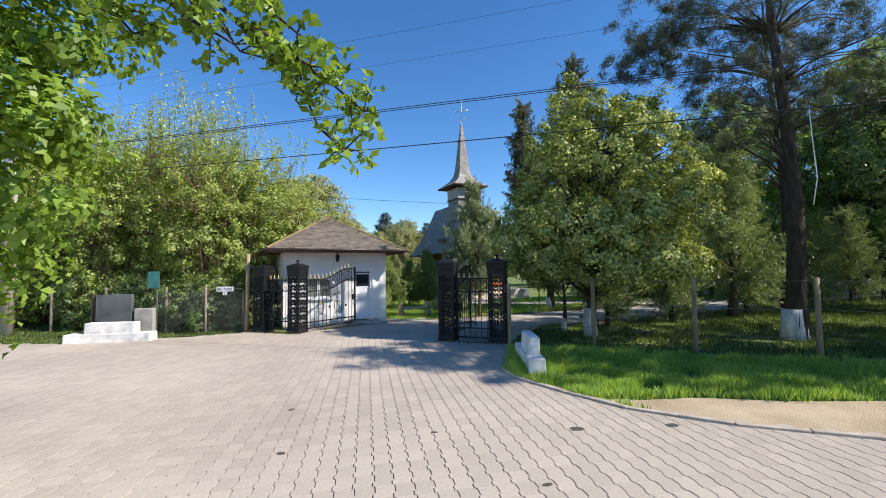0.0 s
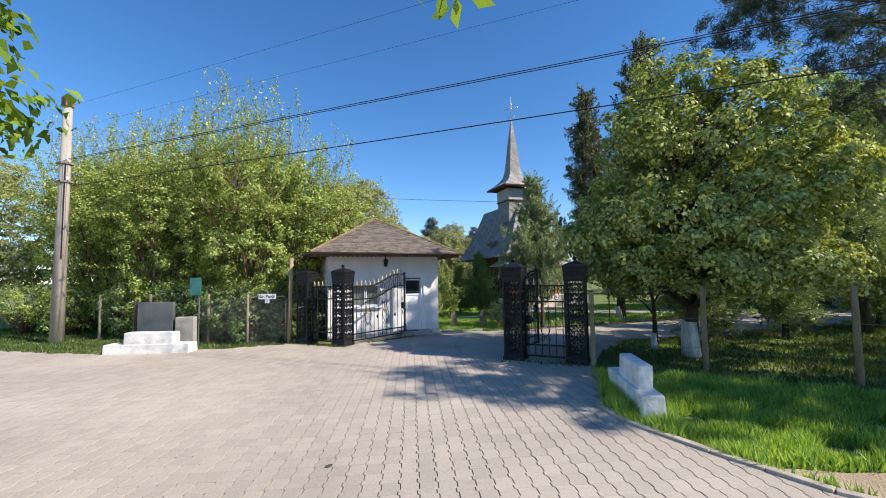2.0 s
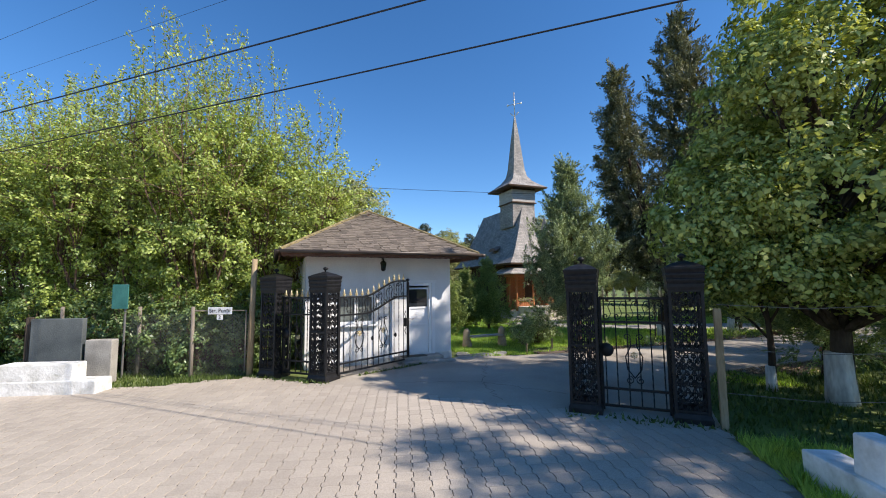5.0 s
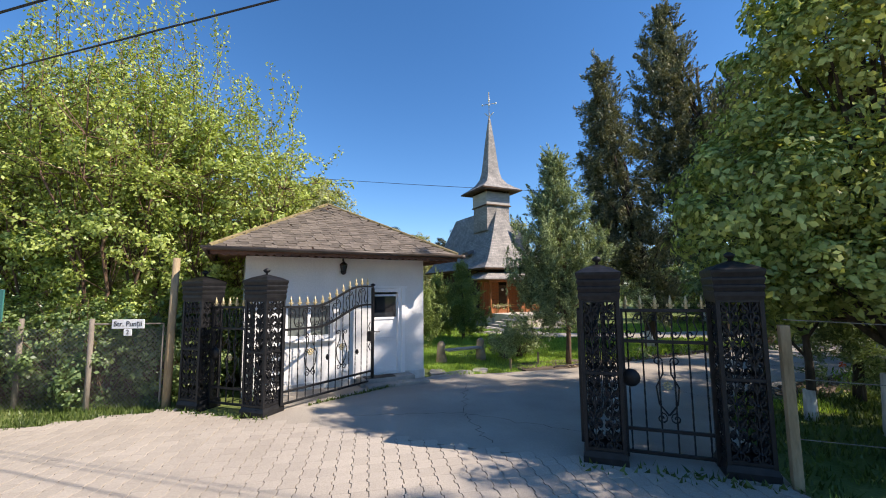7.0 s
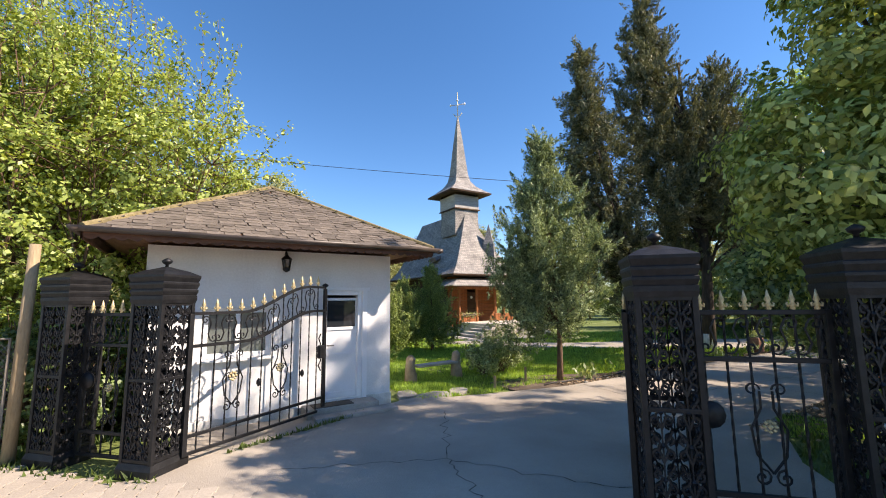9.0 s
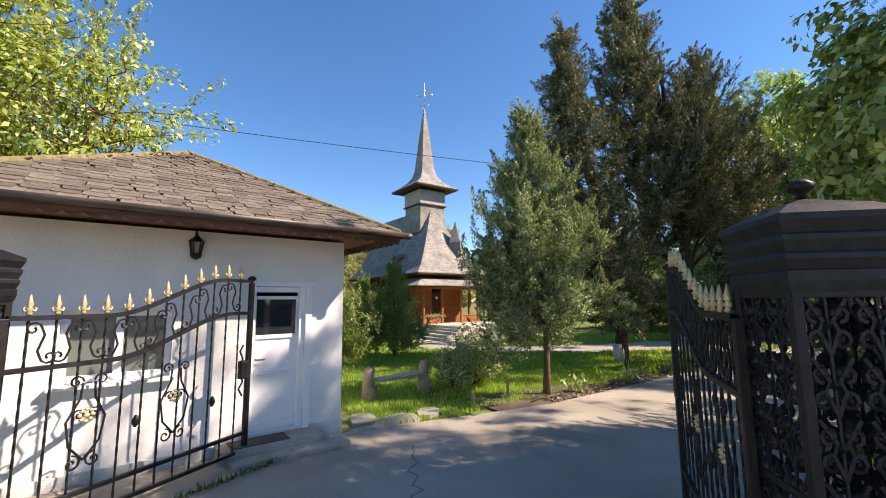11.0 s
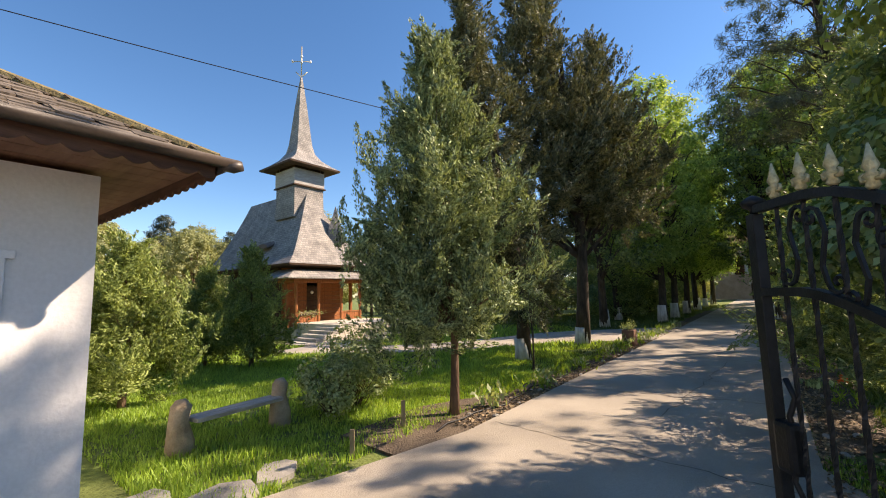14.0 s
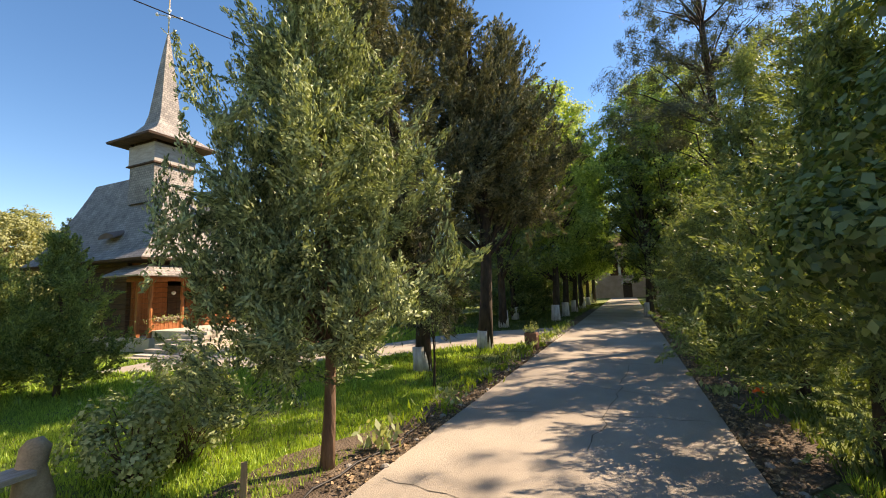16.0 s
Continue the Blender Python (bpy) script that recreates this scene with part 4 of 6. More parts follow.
PX = (-9.14, -7.84, -2.92, -1.6)
PY = (10.32, 10.33, 10.18, 10.22)
for x, y in zip(PX, PY):
    gate_pillar(x, y)

SPEAR = MB().lathe([(0.012, 0), (0.02, 0.012), (0.014, 0.03), (0.026, 0.042), (0.012, 0.058), (0.022, 0.075), (0.013, 0.105), (0.003, 0.15)], 8).mesh("spear", True)
WING = MB()
for f in (-1, 1):
    WING.tube([(f * 0.01, 0, 0.035), (f * 0.032, 0, 0.03), (f * 0.036, 0, 0.05), (f * 0.026, 0, 0.056)], [0.009, 0.009, 0.007, 0.004], 5)
WING = WING.mesh("wing", True)
ROSETTE = MB()
for k in range(8):
    a = k * math.pi / 4
    ROSETTE.lathe([(0.004, -0.012), (0.017, 0), (0.004, 0.012)], 6, pose(0.036 * math.cos(a), 0, 0.036 * math.sin(a)))
ROSETTE.lathe([(0.003, -0.02), (0.022, 0), (0.003, 0.02)], 8)
ROSETTE = ROSETTE.mesh("rosette", True)


def spear(parent, x, z):
    s = obj("spear", SPEAR, M_GOLD, parent, "gilt spear tip", m=pose(x, 0, z))
    obj("wing", WING, M_GOLD, s)


def twisted(x, z0, z1, r=0.0075):
    """A square bar twisted along its length."""
    n = max(4, int((z1 - z0) / 0.03))
    b = MB()
    vs = []
    for i in range(n + 1):
        a = i * 0.45
        vs += [(x + r * 1.3 * math.cos(a + k * math.pi / 2), r * 1.3 * math.sin(a + k * math.pi / 2), z0 + (z1 - z0) * i / n) for k in range(4)]
    b.add(vs, [(4 * i + k, 4 * i + (k + 1) % 4, 4 * i + 4 + (k + 1) % 4, 4 * i + 4 + k) for i in range(n) for k in range(4)])
    return b


def gate_leaf(x, y, angle, L, label):
    """A leaf whose double top rail sweeps up towards the free edge."""
    g = thing("gate_leaf", label, "gate", (x, y, 0), angle, "gate leaves")
    top = lambda s: 1.62 + 0.34 * float(smooth(0.3, 0.85, np.array(s)))
    low = lambda s: 1.26 + 0.34 * float(smooth(0.32, 0.9, np.array(s)))
    obj("hinge_stile", MB().box((0.03, 0, 0.86), (0.05, 0.045, 1.52), bev=0.005).mesh("hinge_stile"), M_IRON, g)
    obj("lock_stile", MB().box((L - 0.025, 0, 1.01), (0.05, 0.045, 1.86), bev=0.005).mesh("lock_stile"), M_IRON, g)
    obj("finial", ROSE, M_IRON, g, "small iron rose on the stile", m=pose(L - 0.025, 0, 1.93) @ Matrix.Scale(0.9, 4))
    for nm, fn in (("top_rail", top), ("lower_rail", low)):
        b = MB()
        k = 26
        vs = []
        for i in range(k + 1):
            s = i / k
            z = fn(s)
            vs += [(0.05 + (L - 0.1) * s, yy, z + dz) for yy, dz in ((-0.022, -0.017), (0.022, -0.017), (0.022, 0.017), (-0.022, 0.017))]
        b.add(vs, [(4 * i + j, 4 * i + (j + 1) % 4, 4 * i + 4 + (j + 1) % 4, 4 * i + 4 + j) for i in range(k) for j in range(4)])
        obj(nm, b.mesh(nm), M_IRON, g)
    for z in (0.12, 0.30):
        obj("bottom_rail", MB().box((L / 2, 0, z), (L - 0.1, 0.035, 0.035), bev=0.004).mesh("bottom_rail"), M_IRON, g)
    n = 12
    for i in range(n):
        s = (i + 0.7) / (n + 0.5)
        xx = 0.05 + (L - 0.1) * s
        obj("bar", twisted(xx, 0.13, top(s) + 0.03).mesh("bar"), M_IRON, g)
        spear(g, xx, top(s) + 0.02)
        w = (L - 0.1) / n
        if i < n - 1:
            sc = MB()
            hh = top(s) - low(s)
            zc = (top(s) + low(s)) / 2
            mm = Matrix.Translation((xx + w / 2, 0, zc)) @ Matrix.Diagonal((1 if i % 2 else -1, 1, 1, 1))
            scroll_s(sc, 0, 0, hh * 0.86, w * 0.62, 0.0085, mm)
            obj("scroll", sc.mesh("scroll"), M_IRON, g)
    for s0 in (0.27, 0.60):
        xc = L * s0
        sc = MB()
        for f in (-1, 1):
            mm = Matrix.Translation((xc, 0, 0.85)) @ Matrix.Diagonal((f, 1, 1, 1))
            sc.tube([(0, 0, -0.32), (0.1, 0, -0.2), (0.13, 0, -0.02), (0.05, 0, 0.14), (0.04, 0, 0.26)], 0.009, 5, mm, False)
            sc.tube(spiral((0.085, 0.27), 0.05, math.pi, -1.2), 0.008, 4, mm, False)
            sc.tube(spiral((0.07, -0.33), 0.06, math.pi / 2, 1.3), 0.008, 4, mm, False)
            sc.tube(spiral((0.05, 0.02), 0.045, 0, 1.2), 0.008, 4, mm, False)
        obj("heart_scroll", sc.mesh("heart_scroll"), M_IRON, g)
    obj("rosette", ROSETTE, M_GOLD, g, "gilt rosette", m=pose(L * 0.6, 0, 0.86) @ Matrix.Scale(1.25, 4))
    obj("rosette", ROSETTE, M_GOLD, g, "gilt rosette", m=pose(L * 0.27, 0, 0.86) @ Matrix.Scale(1.25, 4))
    for s0 in (0.44, 0.8):
        obj("knot", MB().lathe([(0.01, -0.05), (0.03, -0.015), (0.03, 0.015), (0.01, 0.05)], 6).mesh("knot"), M_IRON, g, m=pose(0.05 + (L - 0.1) * s0, 0, 0.72))
    lk = obj("lock_case", MB().box((L - 0.09, 0, 0.98), (0.1, 0.07, 0.2), bev=0.02).mesh("lock_case"), M_IRON, g, "cast lock case")
    lh = MB().tube([(L - 0.1, 0, 1.25), (L - 0.14, 0, 1.18), (L - 0.1, 0, 1.1), (L - 0.13, 0, 0.98), (L - 0.09, 0, 0.85), (L - 0.14, 0, 0.78), (L - 0.09, 0, 0.7)], 0.011, 6)
    obj("scroll_bracket", lh.mesh("scroll_bracket", True), M_IRON, g)
    return g


gate_leaf(-7.62, 10.45, 76.9, 2.13, "open leaf of black wrought-iron gate beside the gatehouse")
gate_leaf(-3.15, 10.32, 79.4, 1.79, "open leaf of black wrought-iron gate under the evergreens")


def wicket(x0, x1, PY):
    """Straight side panel between two pillars."""
    g = thing("wicket_gate", "narrow black iron wicket panel with gilt spear tips", "gate", (x0, PY, 0), group="wicket gates")
    L = x1 - x0
    for x in (0.02, L - 0.02):
        obj("stile", MB().box((x, 0, 0.84), (0.04, 0.04, 1.6), bev=0.004).mesh("stile"), M_IRON, g)
    for z in (0.1, 0.34, 1.28, 1.62):
        obj("rail", MB().box((L / 2, 0, z), (L - 0.08, 0.035, 0.035), bev=0.004).mesh("rail"), M_IRON, g)
    n = 6
    for i in range(n):
        xx = L * (i + 0.5) / n
        obj("bar", twisted(xx, 0.1, 1.64).mesh("bar"), M_IRON, g)
        spear(g, xx, 1.635)
        if i < n - 1:
            sc = MB()
            scroll_s(sc, 0, 0, 0.28, L / n * 0.7, 0.008, Matrix.Translation((xx + L / n / 2, 0, 1.45)))
            obj("scroll", sc.mesh("scroll"), M_IRON, g)
    sc = MB()
    for f in (-1, 1):
        mm = Matrix.Translation((L / 2, 0, 0.8)) @ Matrix.Diagonal((f, 1, 1, 1))
        sc.tube([(0, 0, -0.3), (0.09, 0, -0.18), (0.11, 0, 0), (0.04, 0, 0.14), (0.04, 0, 0.26)], 0.009, 5, mm, False)
        sc.tube(spiral((0.085, 0.27), 0.05, math.pi, -1.2), 0.008, 4, mm, False)
        sc.tube(spiral((0.07, -0.33), 0.06, math.pi / 2, 1.3), 0.008, 4, mm, False)
    obj("heart_scroll", sc.mesh("heart_scroll"), M_IRON, g)
    obj("rosette", ROSETTE, M_GOLD, g, "gilt rosette", m=pose(L / 2, -0.02, 0.82))
    lk = MB().lathe([(0.02, -0.03), (0.09, -0.02), (0.1, 0), (0.09, 0.02), (0.02, 0.03)], 12, pose(0.09, 0, 0.88, 90, 0, 0))
    obj("lock_case", lk.mesh("lock_case", True), M_IRON, g, "round cast lock case")


wicket(PX[0] + PS / 2, PX[1] - PS / 2, PY[0])
wicket(PX[2] + PS / 2, PX[3] - PS / 2, PY[3])


# ---- walls, benches, posts and signs ----
def stepped_bench(label, loc, rz, blocks):
    g = thing("masonry_bench", label, "bench", loc, rz, "white masonry benches")
    for nm, x0, x1, h, w in blocks:
        b = MB().box(((x0 + x1) / 2, 0, h / 2 - 0.03), (x1 - x0, w, h + 0.06), bev=0.025)
        b.v = [(x + 0.012 * math.sin(9 * y + 5 * z), y + 0.012 * math.sin(7 * x + 4 * z), z + 0.01 * math.sin(6 * x)) for x, y, z in b.v]
        obj(nm, b.mesh(nm), M_WHITEWASH, g)
    return g


stepped_bench("whitewashed stepped masonry bench on the grass verge", (-0.28, 7.02, 0), math.degrees(math.atan2(1.25, -0.38)),
              (("base", 0.0, 1.72, 0.31, 0.29), ("tall_back", 0.3, 1.24, 0.61, 0.19)))
stepped_bench("whitewashed stepped masonry block by the hedge", (-12.85, 7.15, 0), math.degrees(math.atan2(1.03, 1.87)),
              (("base", 0.0, 2.12, 0.25, 0.4), ("tall_back", 0.48, 1.7, 0.54, 0.34)))

mo = thing("memorial_slab", "grey stone slab on a concrete plinth beneath the hedge", "monument", (-12.75, 8.1, 0), 29)
obj("slab", MB().box((0.15, 0, 0.72), (0.95, 0.12, 1.1), bev=0.015).mesh("slab"), M_GREYSLAB, mo)
obj("side_block", MB().box((0.95, 0.02, 0.42), (0.5, 0.2, 0.85), bev=0.02).mesh("side_block"), M_STONE, mo)
obj("post", MB().box((-0.42, 0.05, 0.65), (0.1, 0.1, 1.3), bev=0.01).mesh("post"), M_BARK, mo)
tb = thing("notice_board", "faded teal notice board on a thin post", "sign", (-12.2, 9.0, 0), 24)
obj("board", MB().box((0, 0, 1.68), (0.34, 0.025, 0.52), bev=0.006).mesh("board"), M_TEAL, tb)
obj("post", MB().tube([(0.1, 0.03, -0.1), (0.1, 0.03, 1.95)], 0.022, 8).mesh("post"), M_STEEL, tb)


def letters(text, size, material, parent, m, name="lettering"):
    cu = bpy.data.curves.new(name, "FONT")
    cu.body, cu.size, cu.align_x, cu.align_y, cu.extrude = text, size, "CENTER", "CENTER", 0.002
    tmp = new(name, cu)
    bpy.context.view_layer.update()
    me = bpy.data.meshes.new_from_object(tmp.evaluated_get(bpy.context.evaluated_depsgraph_get()))
    bpy.data.objects.remove(tmp)
    return obj(name, me, material, parent, m=m)


sg = thing("street_sign", "white enamel street name plate with black letters on the fence", "sign", (-10.2, 9.83, 1.31), 22)
obj("plate", MB().box((0, 0, 0.05), (0.52, 0.012, 0.15), bev=0.005).mesh("plate"), M_SIGN, sg)
letters("Str. Punții", 0.115, M_INK, sg, pose(0, -0.009, 0.05, 90))
obj("number_plate", MB().box((0, 0, -0.085), (0.13, 0.012, 0.11), bev=0.005).mesh("number_plate"), M_SIGN, sg)
letters("2", 0.1, M_INK, sg, pose(0, -0.009, -0.085, 90), "number")
for x in (-0.22, 0.22):
    obj("screw", MB().tube([(x, 0.03, 0.05), (x, -0.012, 0.05)], 0.007, 6).mesh("screw"), M_STEEL, sg)


def post(name, label, x, y, h, r, material, lean=0.0, square=False, cat="post"):
    g = MB()
    if square:
        g.box((0, 0, h / 2 - 0.1), (2 * r, 2 * r, h + 0.2), bev=0.012)
    else:
        g.tube([(0, 0, -0.2), (lean * 0.4, 0, h * 0.5), (lean, 0, h)], [r * 1.1, r, r * 0.92], 10)
    ob = obj(name, g.mesh(name, not square), material, m=pose(x, y, 0))
    return tagged(ob, label, cat, "fence posts")


post("fence_post", "tall peeled wooden post at the gate fence", -9.62, 10.12, 2.45, 0.06, M_WOODPOST, 0.06)
post("fence_post", "brown wooden post beside the gate pillar", -1.27, 9.98, 1.5, 0.042, M_WOODPOST, 0, True)
for x, y in ((0.68, 10.25), (2.72, 9.95), (4.74, 9.68), (6.8, 9.4), (9.0, 9.1)):
    post("fence_post", "weathered grey fence post in the grass", x, y, 1.6, 0.05, M_WOODPOST, 0.01)
for x, y in ((-10.75, 9.62), (-12.1, 9.35), (-14.2, 8.9), (-16.2, 8.5)):
    post("fence_post", "slim grey fence post under the hedge", x, y, 1.45, 0.04, M_GREYPOST)
fw_ = thing("wire_fence", "slack wire strands between the fence posts", "fence")
FP = [(-1.27, 9.98), (0.68, 10.25), (2.72, 9.95), (4.74, 9.68), (6.8, 9.4), (9.0, 9.1)]
for z in (0.45, 1.0, 1.55):
    for a, b in zip(FP, FP[1:]):
        obj("strand", MB().tube([(a[0], a[1], z), ((a[0] + b[0]) / 2, (a[1] + b[1]) / 2, z - 0.05), (b[0], b[1], z)], 0.005, 4).mesh("strand"), M_STEEL, fw_)
cl = thing("chain_link_fence", "rusty chain-link fence with a leaning tubular frame", "fence", (-9.66, 10.1, 0), 180 + 22)
mesh_ = MB()
L, H = 2.6, 1.3
for k in range(-18, 38):
    for s in (1, -1):
        x0 = k * 0.07
        xa, za, xb, zb = x0, 0.02, x0 + H * 0.98, H
        if s < 0:
            xa, xb = x0 + H * 0.98, x0
        def at_(t):
            return (xa + (xb - xa) * t, 0, za + (zb - za) * t)
        lo, hi = (0 - xa) / (xb - xa), (L - xa) / (xb - xa)
        lo, hi = max(0, min(lo, hi)), min(1, max((0 - xa) / (xb - xa), (L - xa) / (xb - xa)))
        if hi - lo > 0.03:
            mesh_.tube([at_(lo), at_(hi)], 0.0028, 3, None, False)
obj("wire_mesh", mesh_.mesh("wire_mesh"), M_STEEL, cl)
obj("frame_tube", MB().tube([(0.05, 0.02, 0.1), (0.05, 0.02, 1.36), (1.15, 0.02, 1.36)], 0.016, 6).mesh("frame_tube"), M_GREYPOST, cl)

# utility pole and overhead lines
up_ = thing("utility_pole", "old concrete utility pole with cable bundles", "pole", (-17.0, 7.75, 0))
obj("shaft", MB().tube([(0, 0, -0.3), (0, 0, 4.2), (0, 0, 7.9)], [0.19, 0.155, 0.12], 12).mesh("shaft", True), M_POLE, up_)
obj("cap_block", MB().box((0, 0, 7.75), (0.3, 0.26, 0.35), bev=0.02).mesh("cap_block"), M_TERRA, up_, "rusty head band")
for z in (5.1, 5.7):
    obj("bracket", MB().box((0, 0, z), (0.36, 0.36, 0.06), bev=0.01).mesh("bracket"), M_GREYPOST, up_)
    obj("insulator", MB().lathe([(0.03, 0), (0.05, 0.03), (0.03, 0.06), (0.05, 0.09), (0.02, 0.12)], 10).mesh("insulator", True), M_WHITE, up_, m=pose(0.16, 0, z + 0.03))
obj("riser_cable", MB().tube([(0.16, -0.06, 2.6), (0.15, -0.06, 4.4), (0.14, -0.05, 5.7)], 0.02, 6).mesh("riser_cable"), M_WIRE, up_)
for k, (z0, y0, z1, y1) in enumerate(((5.85, 7.75, 5.72, 10.2), (5.76, 7.65, 5.63, 10.1), (5.0, 7.9, 4.2, 8.7))):
    w = MB().tube([(-16.9 + i * 2.2, y0 + (y1 - y0) * i / 20, z0 + (z1 - z0) * i / 20 - 0.5 * (1 - (i / 10 - 1) ** 2) * 0.25) for i in range(21)], 0.011 if k == 2 else 0.009, 5)
    tagged(obj("overhead_cable", w.mesh("overhead_cable", True), M_WIRE), "black overhead cable crossing the forecourt", "cable", "overhead cables")
w = MB().tube([(-17 + i * 0.665, 12.25 + 0.395 * 0.665 * i, 5.75 - 0.075 * 0.665 * i - 0.1 * (1 - (i / 10 - 1) ** 2)) for i in range(21)], 0.007, 5)
tagged(obj("overhead_cable", w.mesh("overhead_cable", True), M_WIRE), "thin cable strung over the gatehouse towards the trees", "cable", "overhead cables")

for z0, y0, z1, y1 in ((7.6, 7.75, 7.1, 9.2), (7.2, 8.3, 6.6, 9.6)):
    w = MB().tube([(-16.95 + i * 2.2, y0 + (y1 - y0) * i / 20, z0 + (z1 - z0) * i / 20 - 0.1 * (1 - (i / 10 - 1) ** 2)) for i in range(21)], 0.0032, 5)
    tagged(obj("overhead_cable", w.mesh("overhead_cable", True), M_WIRE), "thin overhead wire strung from the pole head", "cable", "overhead cables")
hose = MB().tube([tuple(P(8.2 + 0.3 * i, LEFT_V + 0.28 + 0.07 * math.sin(i * 0.9) + 0.04 * math.sin(i * 2.3), 0.014)) for i in range(24)], 0.012, 6)
tagged(obj("garden_hose", hose.mesh("garden_hose", True), M_WIRE), "thin dark garden hose lying along the soil border", "hose")

drop = MB().tube([(4.2, 8.284, 4.5), (4.22, 8.29, 4.0), (4.26, 8.3, 3.3), (4.18, 8.29, 2.85)], 0.008, 5)
tagged(obj("hanging_cable", drop.mesh("hanging_cable", True), M_SIGN), "pale loose cable hanging from the overhead line", "cable")

# bench on the lawn
bn = thing("log_bench", "plank bench on two rough log supports in the grass", "bench", (-6.76, 15.5, float(ground_z(-6.76, 15.5))), math.degrees(math.atan2(1.05, 0.84)))
for x in (0.0, 1.28):
    lg = MB().tube([(x, 0, -0.1), (x, 0, 0.12), (x - 0.02, 0.01, 0.34), (x, 0, 0.5), (x, 0.02, 0.57)], [0.15, 0.14, 0.10, 0.105, 0.05], 10)
    obj("log_support", lg.mesh("log_support", True), M_LOG, bn)
obj("plank", MB().box((0.66, -0.02, 0.33), (1.12, 0.27, 0.05), bev=0.012).mesh("plank"), M_BENCHW, bn, "bleached grey plank")
pb_ = thing("stone_planter", "reddish stone block planter at the path corner", "planter", (2.5, 22.0, 0), 45)
obj("block", MB().box((0, 0, 0.22), (0.34, 0.34, 0.46), bev=0.02).mesh("block"), M_TERRA, pb_)
obj("soil", MB().box((0, 0, 0.455), (0.26, 0.26, 0.02)).mesh("soil"), M_SOIL, pb_)
obj("plant", fast_mesh("plant", leaves(rng.normal(0, 1, (160, 3)) * np.array([0.09, 0.09, 0.07]) + np.array([0, 0, 0.56]), np.tile([0, 0, 1.0], (160, 1)), 0.09, 0.03), 4), L_ROSE, pb_)

# ---- trees ----
def ragged(z0, z1, r, n, at=(0, 0)):
    """Upswept sprays of uneven reach round a stem that stands at the given place."""
    out = []
    for i in range(n):
        t = (i + rng.uniform(0, 1)) / n
        a = i * 2.4 + rng.uniform(-0.5, 0.5)
        reach = r * (1 - t) ** 0.7 * rng.choice([0.45, 0.7, 0.9, 1.15])
        for f, s in ((0.45, 1.0), (0.75, 0.8), (1.0, 0.55)):
            w = (0.10 + 0.15 * (1 - t)) * s
            out.append((at[0] + reach * f * math.cos(a), at[1] + reach * f * math.sin(a), z0 + (z1 - z0) * t + 0.3 * reach * f * f, w, w, w * 1.5))
    return out


# round tree right of the gate
tree("linden_tree", "broad round leafy tree with limewashed trunk by the gate", (0.62, 12.05, 0),
     [(0.45, -0.4, 3.8, 2.5, 1.8, 1.7), (0.5, -0.3, 5.1, 1.9, 1.5, 1.4), (-1.25, -0.3, 3.1, 1.2, 1.2, 1.2), (-0.7, -0.5, 4.7, 0.95, 0.9, 1.1), (2.0, -0.5, 3.4, 1.2, 1.5, 1.4), (0.4, -1.2, 2.8, 2.1, 1.5, 0.9), (-0.2, 0.3, 6.5, 0.8, 0.8, 1.0), (1.4, 0, 5.8, 0.9, 0.9, 0.9), (0.4, -0.6, 2.0, 2.3, 1.8, 0.6), (1.6, -0.7, 1.9, 1.3, 1.2, 0.5), (-1.0, -0.8, 1.9, 1.0, 1.0, 0.45), (-1.75, -1.1, 2.75, 0.7, 0.7, 0.85)],
     0.16, 4.2, 760, 100, 0.22, 0.1, 0.058, L_LINDEN, limbs=70, lime=0.75)
tree("shrubby_tree", "small dark trunk tree beside the fence", (-0.1, 12.6, 0), [(0, 0, 2.6, 1.2, 1.2, 0.9), (-0.5, 0.3, 1.9, 0.9, 0.9, 0.6)], 0.07, 2.2, 170, 60, 0.2, 0.075, 0.045, L_DARK, limbs=6, lime=0.4)
# pine on the right
tree("pine_tree", "tall dark pine with a limewashed trunk foot", (5.5, 12.6, 0),
     [(0.6, 1.2, 9.0, 3.2, 2.6, 0.5), (-1.7, 0.8, 8.3, 2.2, 1.8, 0.4), (-2.3, 1.0, 9.5, 1.8, 1.5, 0.4), (2.4, 1.0, 7.4, 2.4, 1.8, 0.45), (-0.8, 0.4, 6.9, 1.7, 1.4, 0.4), (-0.9, 0.3, 5.5, 1.1, 1.1, 0.35), (1.3, 0.4, 5.9, 1.4, 1.2, 0.4), (-3.3, 0.7, 8.0, 0.9, 0.9, 0.35), (0.4, 0.6, 10.3, 1.8, 1.6, 0.5)],
     0.24, 10.6, 560, 90, 0.2, 0.19, 0.018, L_PINE, M_BARK, up=0.5, wild=0.9, limbs=46, lime=0.75, twig=0.14, rise=0.93)
tree("fir_tree", "dense dark conifer in the shade behind the pine", (5.6, 17.6, 0),
     ragged(0.9, 6.8, 2.3, 60), 0.16, 6.0, 800, 80, 0.28, 0.09, 0.024, L_YEW, M_BARK, up=-0.05, wild=0.7, limbs=20, habit="plume")
# dark leafy tree at the far right
tree("leafy_tree", "leafy tree overhanging the verge", (8.7, 9.2, 0),
     [(-0.2, 0, 4.4, 2.6, 2.2, 2.0), (-1.5, 0.2, 3.0, 1.6, 1.5, 1.2), (0, 0, 7.6, 2.5, 2.0, 2.0), (0.2, 0, 9.8, 1.8, 1.6, 1.3)], 0.18, 8, 620, 100, 0.24, 0.1, 0.06, L_DARK, limbs=24, lime=0.7)
